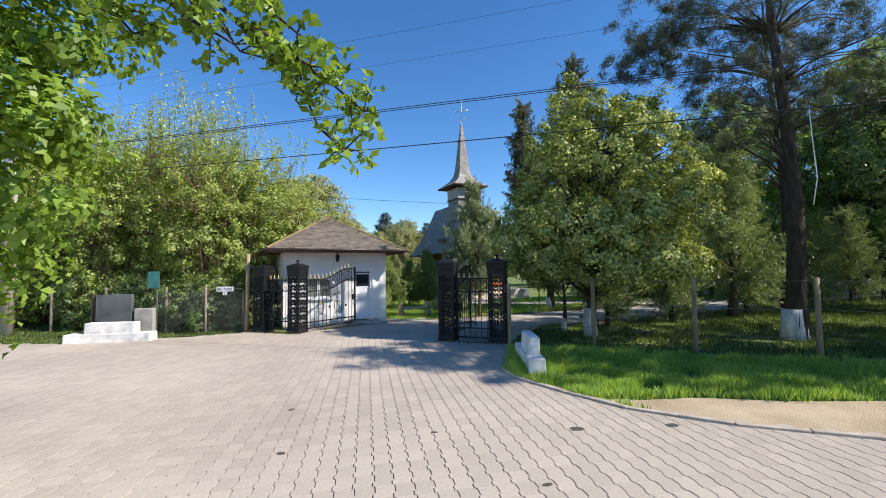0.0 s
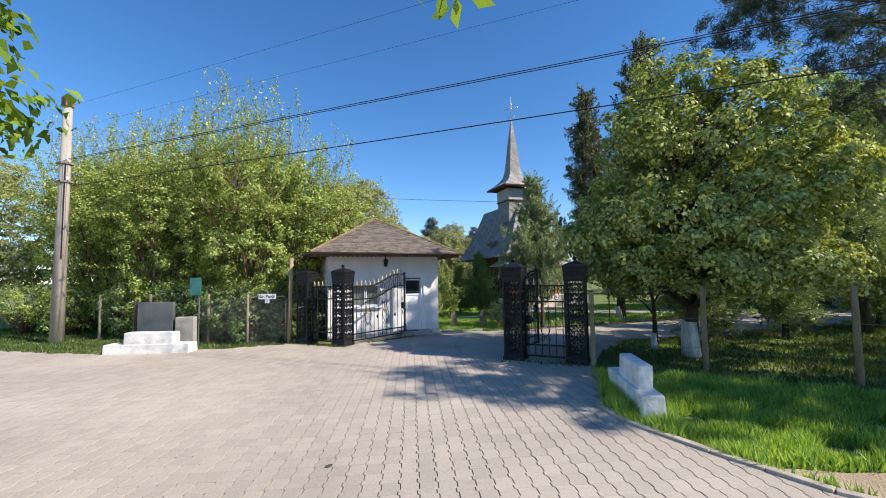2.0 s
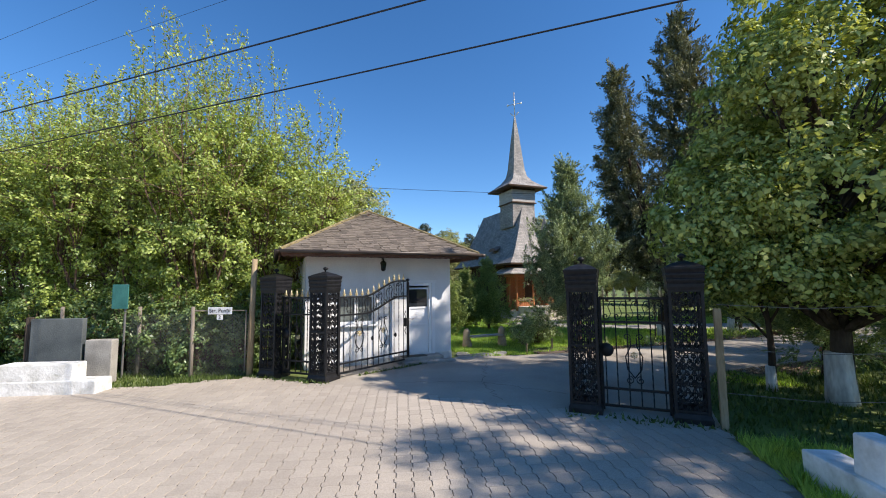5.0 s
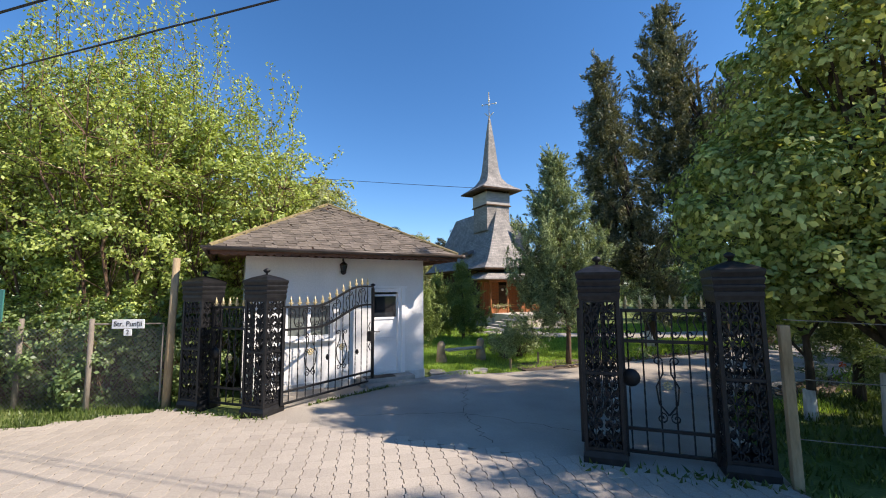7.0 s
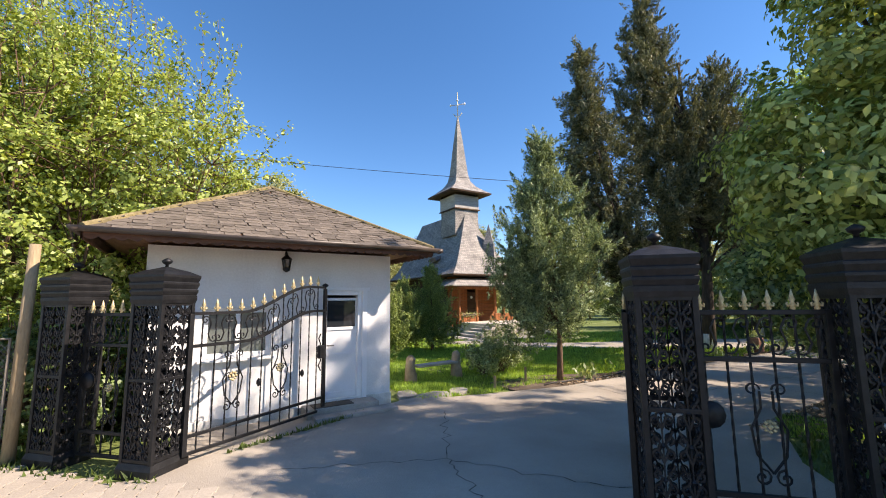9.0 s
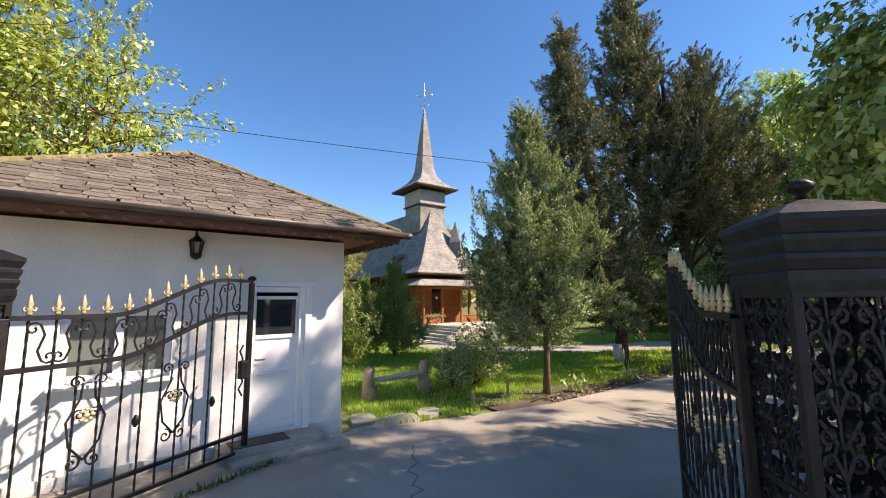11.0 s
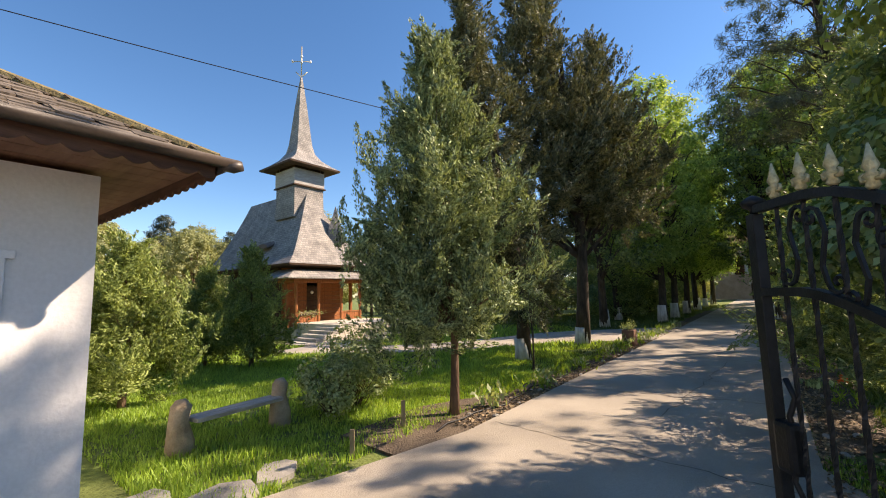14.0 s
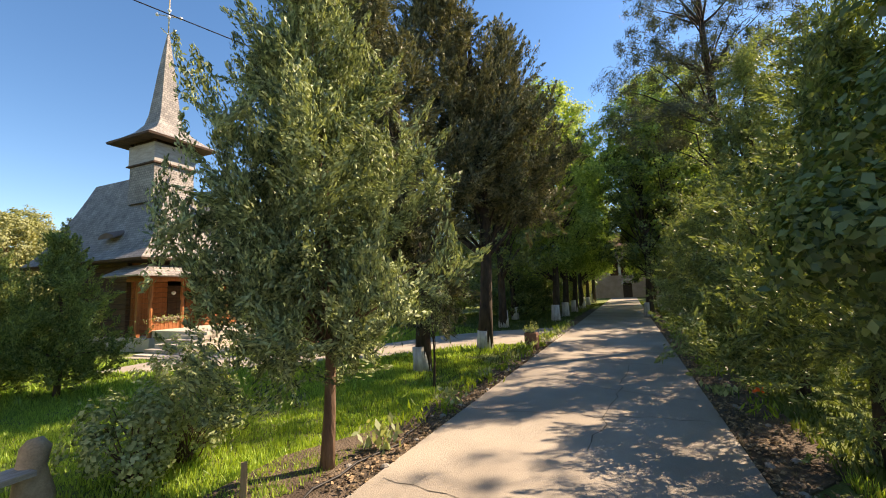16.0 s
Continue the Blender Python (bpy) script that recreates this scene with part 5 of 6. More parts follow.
# twin dark cypresses
tree("cypress_tree", "huge dark brown-green cypress with limewashed trunk", (1.47, 22.9, 0),
     ragged(3.4, 13.2, 2.9, 46, (-1.2, 0)) + ragged(3.6, 10.2, 2.1, 26, (1.1, 0.2)) + [(-1.0, 0, 5.4, 2.3, 2.0, 2.3), (-1.2, 0, 8.4, 1.6, 1.5, 2.3), (-1.2, 0, 10.8, 0.85, 0.85, 1.6), (1.1, 0.2, 5.8, 1.8, 1.7, 2.3), (1.1, 0.2, 8.4, 1.0, 1.0, 1.6), (2.2, 0.3, 5.2, 1.4, 1.4, 1.8), (0, 0, 7.2, 1.7, 1.6, 1.6)],
     0.2, 10.5, 2300, 90, 0.26, 0.12, 0.036, L_CYPRESS, up=0.75, wild=0.6, limbs=50, lime=0.5, habit="plume", rise=0.8)
tree("cypress_tree", "slim dark cypress with hanging sprays", (-1.12, 20.8, -0.08),
     ragged(2.8, 10.5, 1.4, 34, (-1.2, 0.2)) + [(-0.8, 0.2, 5.6, 1.15, 1.1, 2.6), (-1.2, 0.2, 8.2, 0.7, 0.7, 1.8), (0.1, 0, 3.0, 0.9, 0.9, 1.4), (0.2, 0, 1.8, 0.75, 0.75, 0.8)],
     0.17, 8.6, 1000, 90, 0.21, 0.12, 0.032, L_CYPRESS, up=0.2, wild=0.6, limbs=20, lime=0.55, droop=0.1, habit="plume", lean=(-1.1, 0.2))
# juniper by the drive
tree("juniper_tree", "ragged grey-green juniper with a bare reddish stem", (-3.6, 16.22, 0),
     ragged(1.1, 5.35, 1.5, 74, (-0.22, 0)) + [(-0.8, -0.1, 1.0, 0.5, 0.5, 0.4), (-0.2, 0, 2.2, 0.7, 0.7, 0.9)],
     0.065, 4.5, 1050, 150, 0.18, 0.06, 0.02, L_JUNIPER, M_BARKR, up=0.95, wild=0.5, limbs=46, twig=0.3, habit="plume", lean=(-0.2, 0))
tree("young_tree", "thin young stem at the border of the lawn", (-1.5, 19.0, 0), [(0, 0, 1.5, 0.35, 0.35, 0.6)], 0.025, 1.6, 40, 40, 0.1, 0.07, 0.02, L_JUNIPER, M_BARK, limbs=5)
# thujas on the lawn
for x, y, s, h in ((-8.35, 22.7, 1.2, 3.4), (-8.85, 18.0, 1.2, 2.8), (-9.9, 23.5, 1.1, 3.0), (-10.9, 19.6, 1.2, 2.9)):
    tree("thuja_bush", "dense green thuja shrub on the lawn", (x, y, float(ground_z(x, y))),
         ragged(0.3, h * 0.95, s * 1.15, 40) + [(0, 0, h * 0.3, s * 0.8, s * 0.8, h * 0.28)],
         0.06, h * 0.8, 560, 110, 0.16, 0.06, 0.02, L_THUJA, M_BARKR, up=0.9, wild=0.5, limbs=10, habit="plume", group="thuja shrubs", category="shrub")
# evergreens right of the drive
for x, y, s, h in ((1.15, 14.1, 1.2, 4.4), (3.3, 15.9, 1.1, 3.8), (6.4, 18.8, 1.2, 4.0), (9.6, 21.9, 1.3, 4.2), (12.8, 25.4, 1.3, 4.6)):
    tree("yew_tree", "soft dark evergreen crowding the edge of the drive", (x, y, 0),
         [(0, 0, h * 0.42, s, s, h * 0.4), (0, 0, h * 0.7, s * 0.75, s * 0.75, h * 0.3)] + ragged(0.4, h, s * 1.1, 24),
         0.08, h * 0.8, 560, 100, 0.19, 0.075, 0.02, L_YEW, M_BARK, up=0.4, wild=0.7, limbs=12, habit="plume", group="evergreens along the drive", category="tree")


# hedge trees left of the gatehouse
def stems(name, label, loc, n, h, r, leaf, group):
    """Many stems from one foot that fan out into long leafy shoots."""
    t = thing(name, label, "tree", loc, group=group)
    fill = [(0, 0, h * 0.34, r * 0.95, r * 0.9, h * 0.2), (0.2, 0, h * 0.52, r * 0.95, r * 0.9, h * 0.2)]
    me, c = crown_mesh(fill, 240, 58, 0.21, 0.088, 0.052, 0.3, 0.8)
    obj("crown", me, leaf, t)
    tips = []
    for i in range(n):
        a = 2 * math.pi * i / n + rng.uniform(-0.3, 0.3)
        e = Vector((math.cos(a) * h * 0.2, math.sin(a) * h * 0.18, h * rng.uniform(0.5, 0.68)))
        pts = limb_pts((0.12 * math.cos(a), 0.12 * math.sin(a), -0.1), e, 0.02, 7)
        tips += pts[3:]
        obj("stem", MB().tube(pts, [0.048 * (1 - 0.125 * j) for j in range(8)], 7).mesh("stem", True), M_BARKR, t)
    tw, lc, lw = MB(), [], []
    for k in range(165):
        b = tips[rng.integers(len(tips))]
        a, q = rng.uniform(0, 2 * math.pi), r * rng.uniform(0.25, 1.5)
        top = h * (rng.uniform(0.6, 1.02) - 0.42 * (q / r / 1.5) ** 2)
        e = Vector((b.x * 0.5 + q * math.cos(a), b.y * 0.5 + q * math.sin(a), max(b.z + 0.35, top)))
        pts = limb_pts(b, e, rng.uniform(-0.02, 0.12), 5)
        tw.tube(pts, [0.013, 0.011, 0.009, 0.007, 0.005, 0.003], 3)
        for i in range(24):
            s = 0.22 + 0.8 * i / 24
            f = min(s, 0.999) * 5
            p = pts[int(f)].lerp(pts[min(5, int(f) + 1)], f - int(f))
            lc += [tuple(p)] * 5
            lw += [tuple(e - b)] * 5
    obj("twig_work", tw.mesh("twig_work", True), M_BARKR, t)
    lc, lw = np.array(lc), unit(np.array(lw))
    side = rng.normal(0, 1, lc.shape)
    lc = lc + side * 0.06
    obj("shoot_leaves", fast_mesh("shoot_leaves", blades(lc, lw * 0.7 + side * 0.8, side + rng.normal(0, 0.6, lc.shape) + np.array([0, 0, 0.6]), 0.085, 0.044), 4), leaf, t)
    return t


for x, y, h, r in ((-11.0, 12.4, 7.7, 1.8), (-12.5, 11.1, 9.3, 2.0), (-14.3, 12.2, 9.3, 2.0), (-15.6, 10.4, 8.4, 1.9), (-17.6, 11.4, 9.2, 2.0), (-19.6, 10.0, 8.4, 2.0), (-22.2, 11.0, 9.6, 2.3), (-20.6, 13.8, 10.4, 2.4), (-25.5, 12.4, 10.2, 2.5)):
    stems("hedge_tree", "many-stemmed tree in fresh yellow-green spring leaf", (x, y, 0), 7, h, r, L_SPRING, "spring trees behind the fence")
for x, y, s in ((-11.2, 10.0, 0.6), (-12.6, 9.8, 0.7), (-14.0, 9.8, 0.8), (-15.4, 9.5, 0.9), (-17.0, 9.6, 0.9), (-18.8, 8.7, 0.9), (-13.3, 10.9, 0.9), (-10.4, 10.6, 0.5), (-21, 8.4, 1.0), (-11.9, 10.6, 1.0), (-14.6, 10.6, 1.1), (-16.2, 10.3, 1.1), (-10.6, 11.6, 0.9), (-19.8, 9.4, 1.1), (-12.4, 12.4, 1.2), (-17.8, 10.4, 1.2), (-10.1, 11.1, 0.8), (-11.0, 10.7, 0.84), (-12.0, 10.0, 0.84), (-13.1, 9.7, 0.84), (-14.6, 9.5, 0.84), (-15.9, 9.2, 0.84)):
    b = thing("undergrowth_bush", "tangled leafy bush at the foot of the hedge", "shrub", (x, y, 0), group="bushes under the hedge")
    me, c = crown_mesh([(0, 0, 0.75 * s / 0.7, s, s * 0.9, 0.85)], 100, 44, 0.15, 0.075, 0.045, 0.4, 0.8)
    obj("crown", me, L_DARK if s < 0.85 else L_SPRING, b)
    tw = MB()
    for j in range(80):
        e = Vector(c[j]) * rng.uniform(0.8, 1.25)
        tw.tube(limb_pts((rng.normal(0, 0.1), rng.normal(0, 0.1), -0.05), e, 0.05, 3), [0.014, 0.011, 0.008, 0.004], 4)
    obj("twig_work", tw.mesh("twig_work", True), M_BARKR, b)

# tree left of the forecourt, reaching over it
lt = tree("street_tree", "leafy street tree reaching over the forecourt", (-4.8, 0.9, 0),
          [(1.3, 0.4, 4.2, 0.95, 0.9, 1.4), (1.2, 0.45, 2.7, 0.95, 0.8, 1.2), (0.4, 0, 5.6, 1.6, 1.4, 1.2), (-1.0, -0.3, 4.6, 1.5, 1.4, 1.6)], 0.17, 4.4, 900, 60, 0.18, 0.08, 0.05, L_BRIGHT, limbs=22)
TWIGS = [((-1.4, 1.3, 3.4), (-0.66, 1.67, 2.47)), ((-1.1, 1.45, 3.1), (-0.62, 1.8, 2.72)), ((-1.4, 1.3, 3.4), (-0.75, 1.5, 2.98)), ((-1.7, 1.25, 3.35), (-1.1, 1.4, 2.95)), ((-2.0, 1.2, 3.4), (-1.6, 1.25, 3.05))]
bl_ = MB().tube(limb_pts((-4.75, 0.95, 3.7), TWIGS[0][0], 0.08, 8), [0.06 - 0.005 * i for i in range(9)], 6)
c0 = []
for a_, b_ in TWIGS:
    tp = limb_pts(a_, b_, 0.05, 8)
    bl_.tube(tp, [0.018 - 0.0018 * i for i in range(9)], 5)
    for i, p in enumerate(tp):
        for k in range(3 if i > 1 else 1):
            e = p + Vector((rng.normal(0.04, 0.09), rng.normal(0, 0.12), rng.normal(-0.02, 0.08)))
            bl_.tube([p, p.lerp(e, 0.5) + Vector((0, 0, 0.02)), e], [0.005, 0.004, 0.002], 4)
            c0 += [tuple(p.lerp(e, s)) for s in (0.6, 1.0)]
obj("branch", bl_.mesh("branch", True), M_BARK, lt, m=pose(4.8, -0.9, 0))
c0 = np.repeat(np.array(c0), 7, 0)
c0 = c0 + rng.normal(0, 0.03, c0.shape)
obj("branch_leaves", fast_mesh("branch_leaves", leaves(c0, np.tile([0.3, 0.1, -0.1], (len(c0), 1)), 0.065, 0.04, 0.8), 4), L_BRIGHT, lt, m=pose(4.8, -0.9, 0))


# avenue
n_av = 0
for u in (23.5, 27.5, 31.5, 36, 41, 47, 54):
    for v, sd in ((LEFT_V + 1.3, 1), (RIGHT_V - 1.3, -1)):
        if (u < 25 and sd > 0) or (u < 30 and sd < 0):
            continue
        p = P(u + rng.uniform(-0.5, 0.5), v)
        if n_av < 2:
            av = tree("avenue_tree", "tall avenue tree with limewashed trunk in bright leaf", p, [(0, 0, 5.2, 2.6, 2.6, 2.0), (0.2, 0, 8.4, 2.8, 2.8, 2.4), (-0.5, 0.4, 3.4, 1.9, 1.9, 0.9), (0, 0, 11, 1.9, 1.9, 1.6)],
                      0.2, 8, 520, 44, 0.34, 0.16, 0.1, L_AVENUE, limbs=16, lime=0.8, group="avenue trees")
            src_av = av if n_av == 0 else src_av
        else:
            copy_thing(src_av, Matrix.Translation(p) @ Matrix.Rotation(n_av * 1.9, 4, "Z") @ Matrix.Scale(rng.uniform(0.85, 1.15), 4))
        n_av += 1

# tall trees and woods behind
far_a = tree("wood_tree", "broad woodland tree in pale spring leaf", (-30, 62, -0.6), [(0, 0, 5.0, 3.0, 3.0, 2.4), (0.6, 0.3, 7.6, 2.6, 2.6, 2.0), (-1.2, 0, 3.4, 2.2, 2.2, 1.4), (0, 0, 9.3, 1.5, 1.5, 1.1)], 0.2, 7, 620, 34, 0.36, 0.19, 0.12, L_FAR, M_BARKR, limbs=20, group="woodland trees")
far_b = tree("wood_pine", "dark woodland pine above the tree line", (-22, 66, -0.6), [(0, 0, 8.5, 2.2, 2.2, 1.4), (0.3, 0, 10.2, 1.7, 1.7, 1.2), (0, 0, 11.6, 0.9, 0.9, 1.0), (-0.4, 0, 6.6, 2.0, 2.0, 1.0)], 0.2, 11, 320, 36, 0.32, 0.3, 0.07, L_FARPINE, M_BARK, up=0.6, limbs=16, group="woodland pines")
far_c = tree("park_tree", "tall park tree with dense green leaves, three unseen copies added for shade", (17, 21.5, 0), [(0, 0, 4.5, 2.8, 2.8, 2.2), (0.5, 0.3, 7.8, 3.0, 3.0, 2.6), (-0.6, 0, 11, 2.2, 2.2, 2.0)], 0.22, 9, 340, 64, 0.34, 0.15, 0.09, L_DARK, limbs=24, lime=0.8, group="park trees")
k = 0
for ang in np.arange(-62, 66, 3.2):
    for d in (56, 68):
        a = radians(ang + rng.uniform(-1.2, 1.2))
        dd = d * rng.uniform(0.9, 1.12)
        x, y = -3 - dd * math.sin(a), 6 + dd * math.cos(a)
        uu, vv = (x + y) * Q, (y - x) * Q
        if 6 < vv < 17 and uu > 0:
            continue
        k += 1
        s = rng.uniform(0.75, 1.05) * (1.0 if d < 60 else 1.1)
        if (-12 < ang < 22):
            s *= 0.8
        copy_thing(far_b if k % 5 == 2 else far_a, Matrix.Translation((x, y, -0.7)) @ Matrix.Rotation(k * 2.1, 4, "Z") @ Matrix.Scale(s, 4))
# the last three copies stand out of view, added to shade verge and park
for k, (x, y, s) in enumerate(((19, 14, 0.8), (17.5, 29, 1.1), (21, 33, 1.2), (5.5, 29, 0.9), (14.5, 29, 0.95), (21, 22, 1.0), (26, 14, 0.9), (8.5, 33, 0.8), (22, 33, 1.1), (30, 25, 1.0), (30, 37, 1.1), (3.5, 34, 0.65), (11, 39, 0.8), (35, 18, 1.0), (11.5, 11.6, 0.66), (13.2, 14.4, 0.74), (15.6, 11.2, 0.72))):
    copy_thing(far_c, Matrix.Translation((x, y, 0)) @ Matrix.Rotation(k * 1.3, 4, "Z") @ Matrix.Scale(s, 4))
for k, (x, y, s) in enumerate(((-24, 33, 1.1), (-29, 39, 1.2), (-20, 45, 0.75), (-34, 33, 1.15), (-15, 48, 0.95), (-11, 52, 1.0), (-22, 27, 0.9), (-38, 26, 1.2), (-17, 15, 0.62), (-21, 18, 0.7), (-14, 17.5, 0.5), (-26, 14, 0.8), (-16, 25, 0.6), (-20, 30, 0.7), (-31, 24, 0.8), (-26, 42, 0.8), (-19, 47, 0.7), (-30, 10, 0.8))):
    copy_thing(far_a, Matrix.Translation((x, y, float(ground_z(x, y)))) @ Matrix.Rotation(k * 1.7, 4, "Z") @ Matrix.Scale(s, 4))
pn = tree("pine_tree", "lofty pine standing behind the evergreens", (8.2, 20.2, 0), [(0, 0, 9.5, 2.8, 2.6, 0.8), (-0.8, 0.5, 8.0, 2.6, 2.4, 0.6), (0.3, 0, 11.4, 2.6, 2.5, 0.9), (0, 0, 13, 1.8, 1.8, 1.0), (-1.0, 0.6, 6.5, 2.0, 1.8, 0.5)], 0.2, 13, 420, 80, 0.24, 0.19, 0.02, L_PINE, up=0.5, limbs=44, twig=0.2, rise=0.93)

# dark shrubs beyond the avenue, added to stand in for the shade there
shrub = None
for k, (u, v, sc) in enumerate(((30, 17.5, 1.1), (34, 19.5, 1.3), (38, 17.5, 1.2), (43, 19, 1.4), (48, 18, 1.4), (55, 18.5, 1.6), (62, 18, 1.6), (27.5, 22, 1.2), (36, 24, 1.5), (46, 24, 1.6), (31, 28, 1.5))):
    if shrub is None:
        shrub = thing("park_shrub", "dark spreading shrub added to stand in for shade under the avenue", "shrub", P(u, v), group="park shrubs")
        me, c = crown_mesh([(0, 0, 1.0, 1.7, 1.4, 0.95), (0.8, 0.2, 1.5, 1.0, 1.0, 0.7)], 180, 60, 0.24, 0.12, 0.07)
        obj("crown", me, L_DARK, shrub)
        tw = MB()
        for j in range(20):
            tw.tube(limb_pts((rng.normal(0, 0.1), rng.normal(0, 0.1), -0.05), Vector(c[j]), 0.05, 3), [0.03, 0.022, 0.015, 0.006], 4)
        obj("stem_work", tw.mesh("stem_work", True), M_BARK, shrub)
    else:
        copy_thing(shrub, Matrix.Translation(P(u, v)) @ Matrix.Rotation(k * 1.9, 4, "Z") @ Matrix.Scale(sc, 4))

# roses and border plants
for x, y, s, h in ((-5.05, 18.1, 0.72, 1.2), (-5.35, 16.8, 0.5, 0.75), (-5.0, 17.2, 0.55, 0.85)):
    b = thing("rose_bush", "sprawling pale rose bush at the edge of the lawn", "shrub", (x, y, float(ground_z(x, y))), group="rose bushes")
    me, c = crown_mesh([(0, 0, h * 0.5, s, s, h * 0.4), (0.2, -0.1, h * 0.8, s * 0.4, s * 0.4, h * 0.3), (-0.3, 0.1, h * 0.75, s * 0.3, s * 0.3, h * 0.3)], 110, 26, 0.1, 0.055, 0.035, 0.4, 0.8)
    obj("crown", me, L_ROSE, b)
    tw = MB()
    for j in range(30):
        tw.tube(limb_pts((rng.normal(0, 0.05), rng.normal(0, 0.05), -0.03), Vector(c[j]) * 1.04, 0.06, 3), [0.008, 0.007, 0.005, 0.003], 4)
    obj("cane_work", tw.mesh("cane_work", True), M_BARKR, b)
for i, u in enumerate(np.arange(9.6, 25, 0.62)):
    for v, ok in ((LEFT_V + 0.3 + 0.1 * math.sin(i * 2.3), True), (RIGHT_V - 0.35 - 0.1 * math.sin(i * 1.9), i % 2 == 0 and i > 2)):
        if not ok:
            continue
        p = P(u + rng.uniform(-0.1, 0.1), v)
        hgt = rng.uniform(0.12, 0.3)
        n = 60
        c = rng.normal(0, 1, (n, 3)) * np.array([0.1, 0.1, hgt * 0.3]) + np.array([0, 0, hgt * 0.55])
        g = thing("border_plant", "low green plant in the soil border", "plant", p, group="border plants")
        lf = obj("leaves", fast_mesh("leaves", leaves(c, np.tile([0, 0, 1.2], (n, 1)), 0.13, 0.028 if i % 3 else 0.06, 0.6), 4), L_BRIGHT if i % 3 else L_ROSE, g)
        if v < RIGHT_V and i == 4:
            obj("bloom", fast_mesh("bloom", leaves(rng.normal(0, 0.025, (20, 3)) + np.array([0, 0, 0.36]), np.tile([0, 0, 0.5], (20, 1)), 0.05, 0.03), 4), M_PETAL, g, "orange bloom")
for x, y, h in ((-4.3, 15.8, 0.32), (-4.85, 15.0, 0.25)):
    tagged(obj("plant_stake", MB().box((0, 0, h / 2 - 0.05), (0.05, 0.03, h + 0.1), bev=0.005).mesh("plant_stake"), M_WOODPOST, m=pose(x, y, 0)), "short wooden stake in the border", "stake")


# ---- grass ----
def grass(name, label, n, x0, x1, y0, y1, hgt, keep, w=0.012, leaf=L_GRASS):
    x, y = rng.uniform(x0, x1, n), rng.uniform(y0, y1, n)
    ok = keep(x, y)
    x, y = x[ok], y[ok]
    dens = np.sin(x * 1.7 + 0.6 * np.sin(y * 2.3)) * np.cos(y * 1.3 + 0.8 * np.sin(x * 1.1))
    tuft = np.sin(x * 6.1 + 2 * np.sin(y * 4.3)) * np.cos(y * 5.3 + 1.7 * np.sin(x * 3.9))
    some = tuft + 0.8 * dens > rng.uniform(-1.9, -0.3, len(x))
    x, y, dens, tuft = x[some], y[some], dens[some], tuft[some]
    h = hgt * np.maximum(0.3, 0.5 + 0.5 * rng.random(len(x)) + 0.3 * dens + 0.4 * tuft)
    base = np.stack([x, y, ground_z(x, y) - 0.03], 1)
    a = rng.uniform(0, 2 * math.pi, len(x))
    side = np.stack([np.cos(a), np.sin(a), 0 * a], 1) * (w * rng.uniform(0.7, 1.4, len(x)))[:, None]
    lean = rng.normal(0, 0.42, (len(x), 3)) * h[:, None]
    lean[:, 2] = h + 0.03
    v = np.stack([base - side, base + side, base + lean], 1).reshape(-1, 3)
    return tagged(obj(name, fast_mesh(name, v, 3), leaf), label, "grass", kind="stuff")


def off_paving(x, y):
    v, u = (y - x) * Q, (x + y) * Q
    k = ~inside(x, y, PLAZA) & ~inside(x, y, drive_poly) & ~inside(x, y, path_poly)
    k &= ~((v > LEFT_V - 0.1) & (v < LEFT_V + 0.5) & (u > 7) & (u < 45)) & ~((v < RIGHT_V + 0.1) & (v > RIGHT_V - 0.6) & (u > 9.6) & (u < 45))
    k &= ~((u > U0 - 0.1) & (u < U1 + 0.5) & (v > V0 - 0.5) & (v < V1))
    k &= ~((u > 14.4) & (u < 23) & (v > 25.5))
    return k


DIRT = [(45, 5.2), (8, 5.2), (3.4, 5.35), (2.1, 5.58), (1.05, 5.83), (0.65, 6.1), (1.2, 6.2), (2.0, 6.55), (3.1, 6.7), (4.4, 7.1), (8, 7.3), (45, 7.6)]
grass("verge_grass", "tall bright grass on the verge", 95000, -1.4, 7.5, 5.75, 9.6, 0.15, lambda x, y: off_paving(x, y) & ~inside(x, y, DIRT) & (np.sin(x * 2.9 + y) * np.sin(y * 3.7 - x) < 0.75))
# the shade under the park trees sits in the darker blade colour
grass("park_grass", "grass under the park trees with shade painted into its colour", 90000, -1.5, 22, 9.5, 24, 0.09, off_paving, 0.015, L_SHADEPAINTED)
grass("lawn_grass", "lawn grass in front of the church", 170000, -11.5, 0.5, 13, 24, 0.07, off_paving, 0.011)
grass("far_lawn_grass", "grass around the church", 60000, -20, 4, 22, 34, 0.14, off_paving, 0.025)
# hedge foot and far drive also get blades coloured dark for shade
grass("hedge_grass", "rough grass at the foot of the hedge", 40000, -24, -9.2, 6.0, 11.5, 0.07, off_paving, 0.014, L_SHADEPAINTED)
grass("drive_grass", "grass beside the far drive", 60000, 2, 30, 18, 45, 0.12, off_paving, 0.026, L_SHADEPAINTED)
# weeds in the joints
wx = np.concatenate([np.linspace(-9.4, -7.5, 120), rng.uniform(-3.2, -1.2, 120), np.linspace(-7.4, -6.6, 260)])
wy = np.concatenate([rng.normal(10.02, 0.06, 120), rng.normal(9.9, 0.1, 120), np.linspace(10.9, 12.8, 260) + rng.normal(0, 0.04, 260)])
b3 = np.stack([wx, wy, 0 * wx + 0.02], 1)
sd = rng.normal(0, 0.012, (len(wx), 3)) * np.array([1, 1, 0])
tip3 = b3 + np.stack([rng.normal(0, 0.03, len(wx)), rng.normal(0, 0.03, len(wx)), rng.uniform(0.02, 0.08, len(wx))], 1)
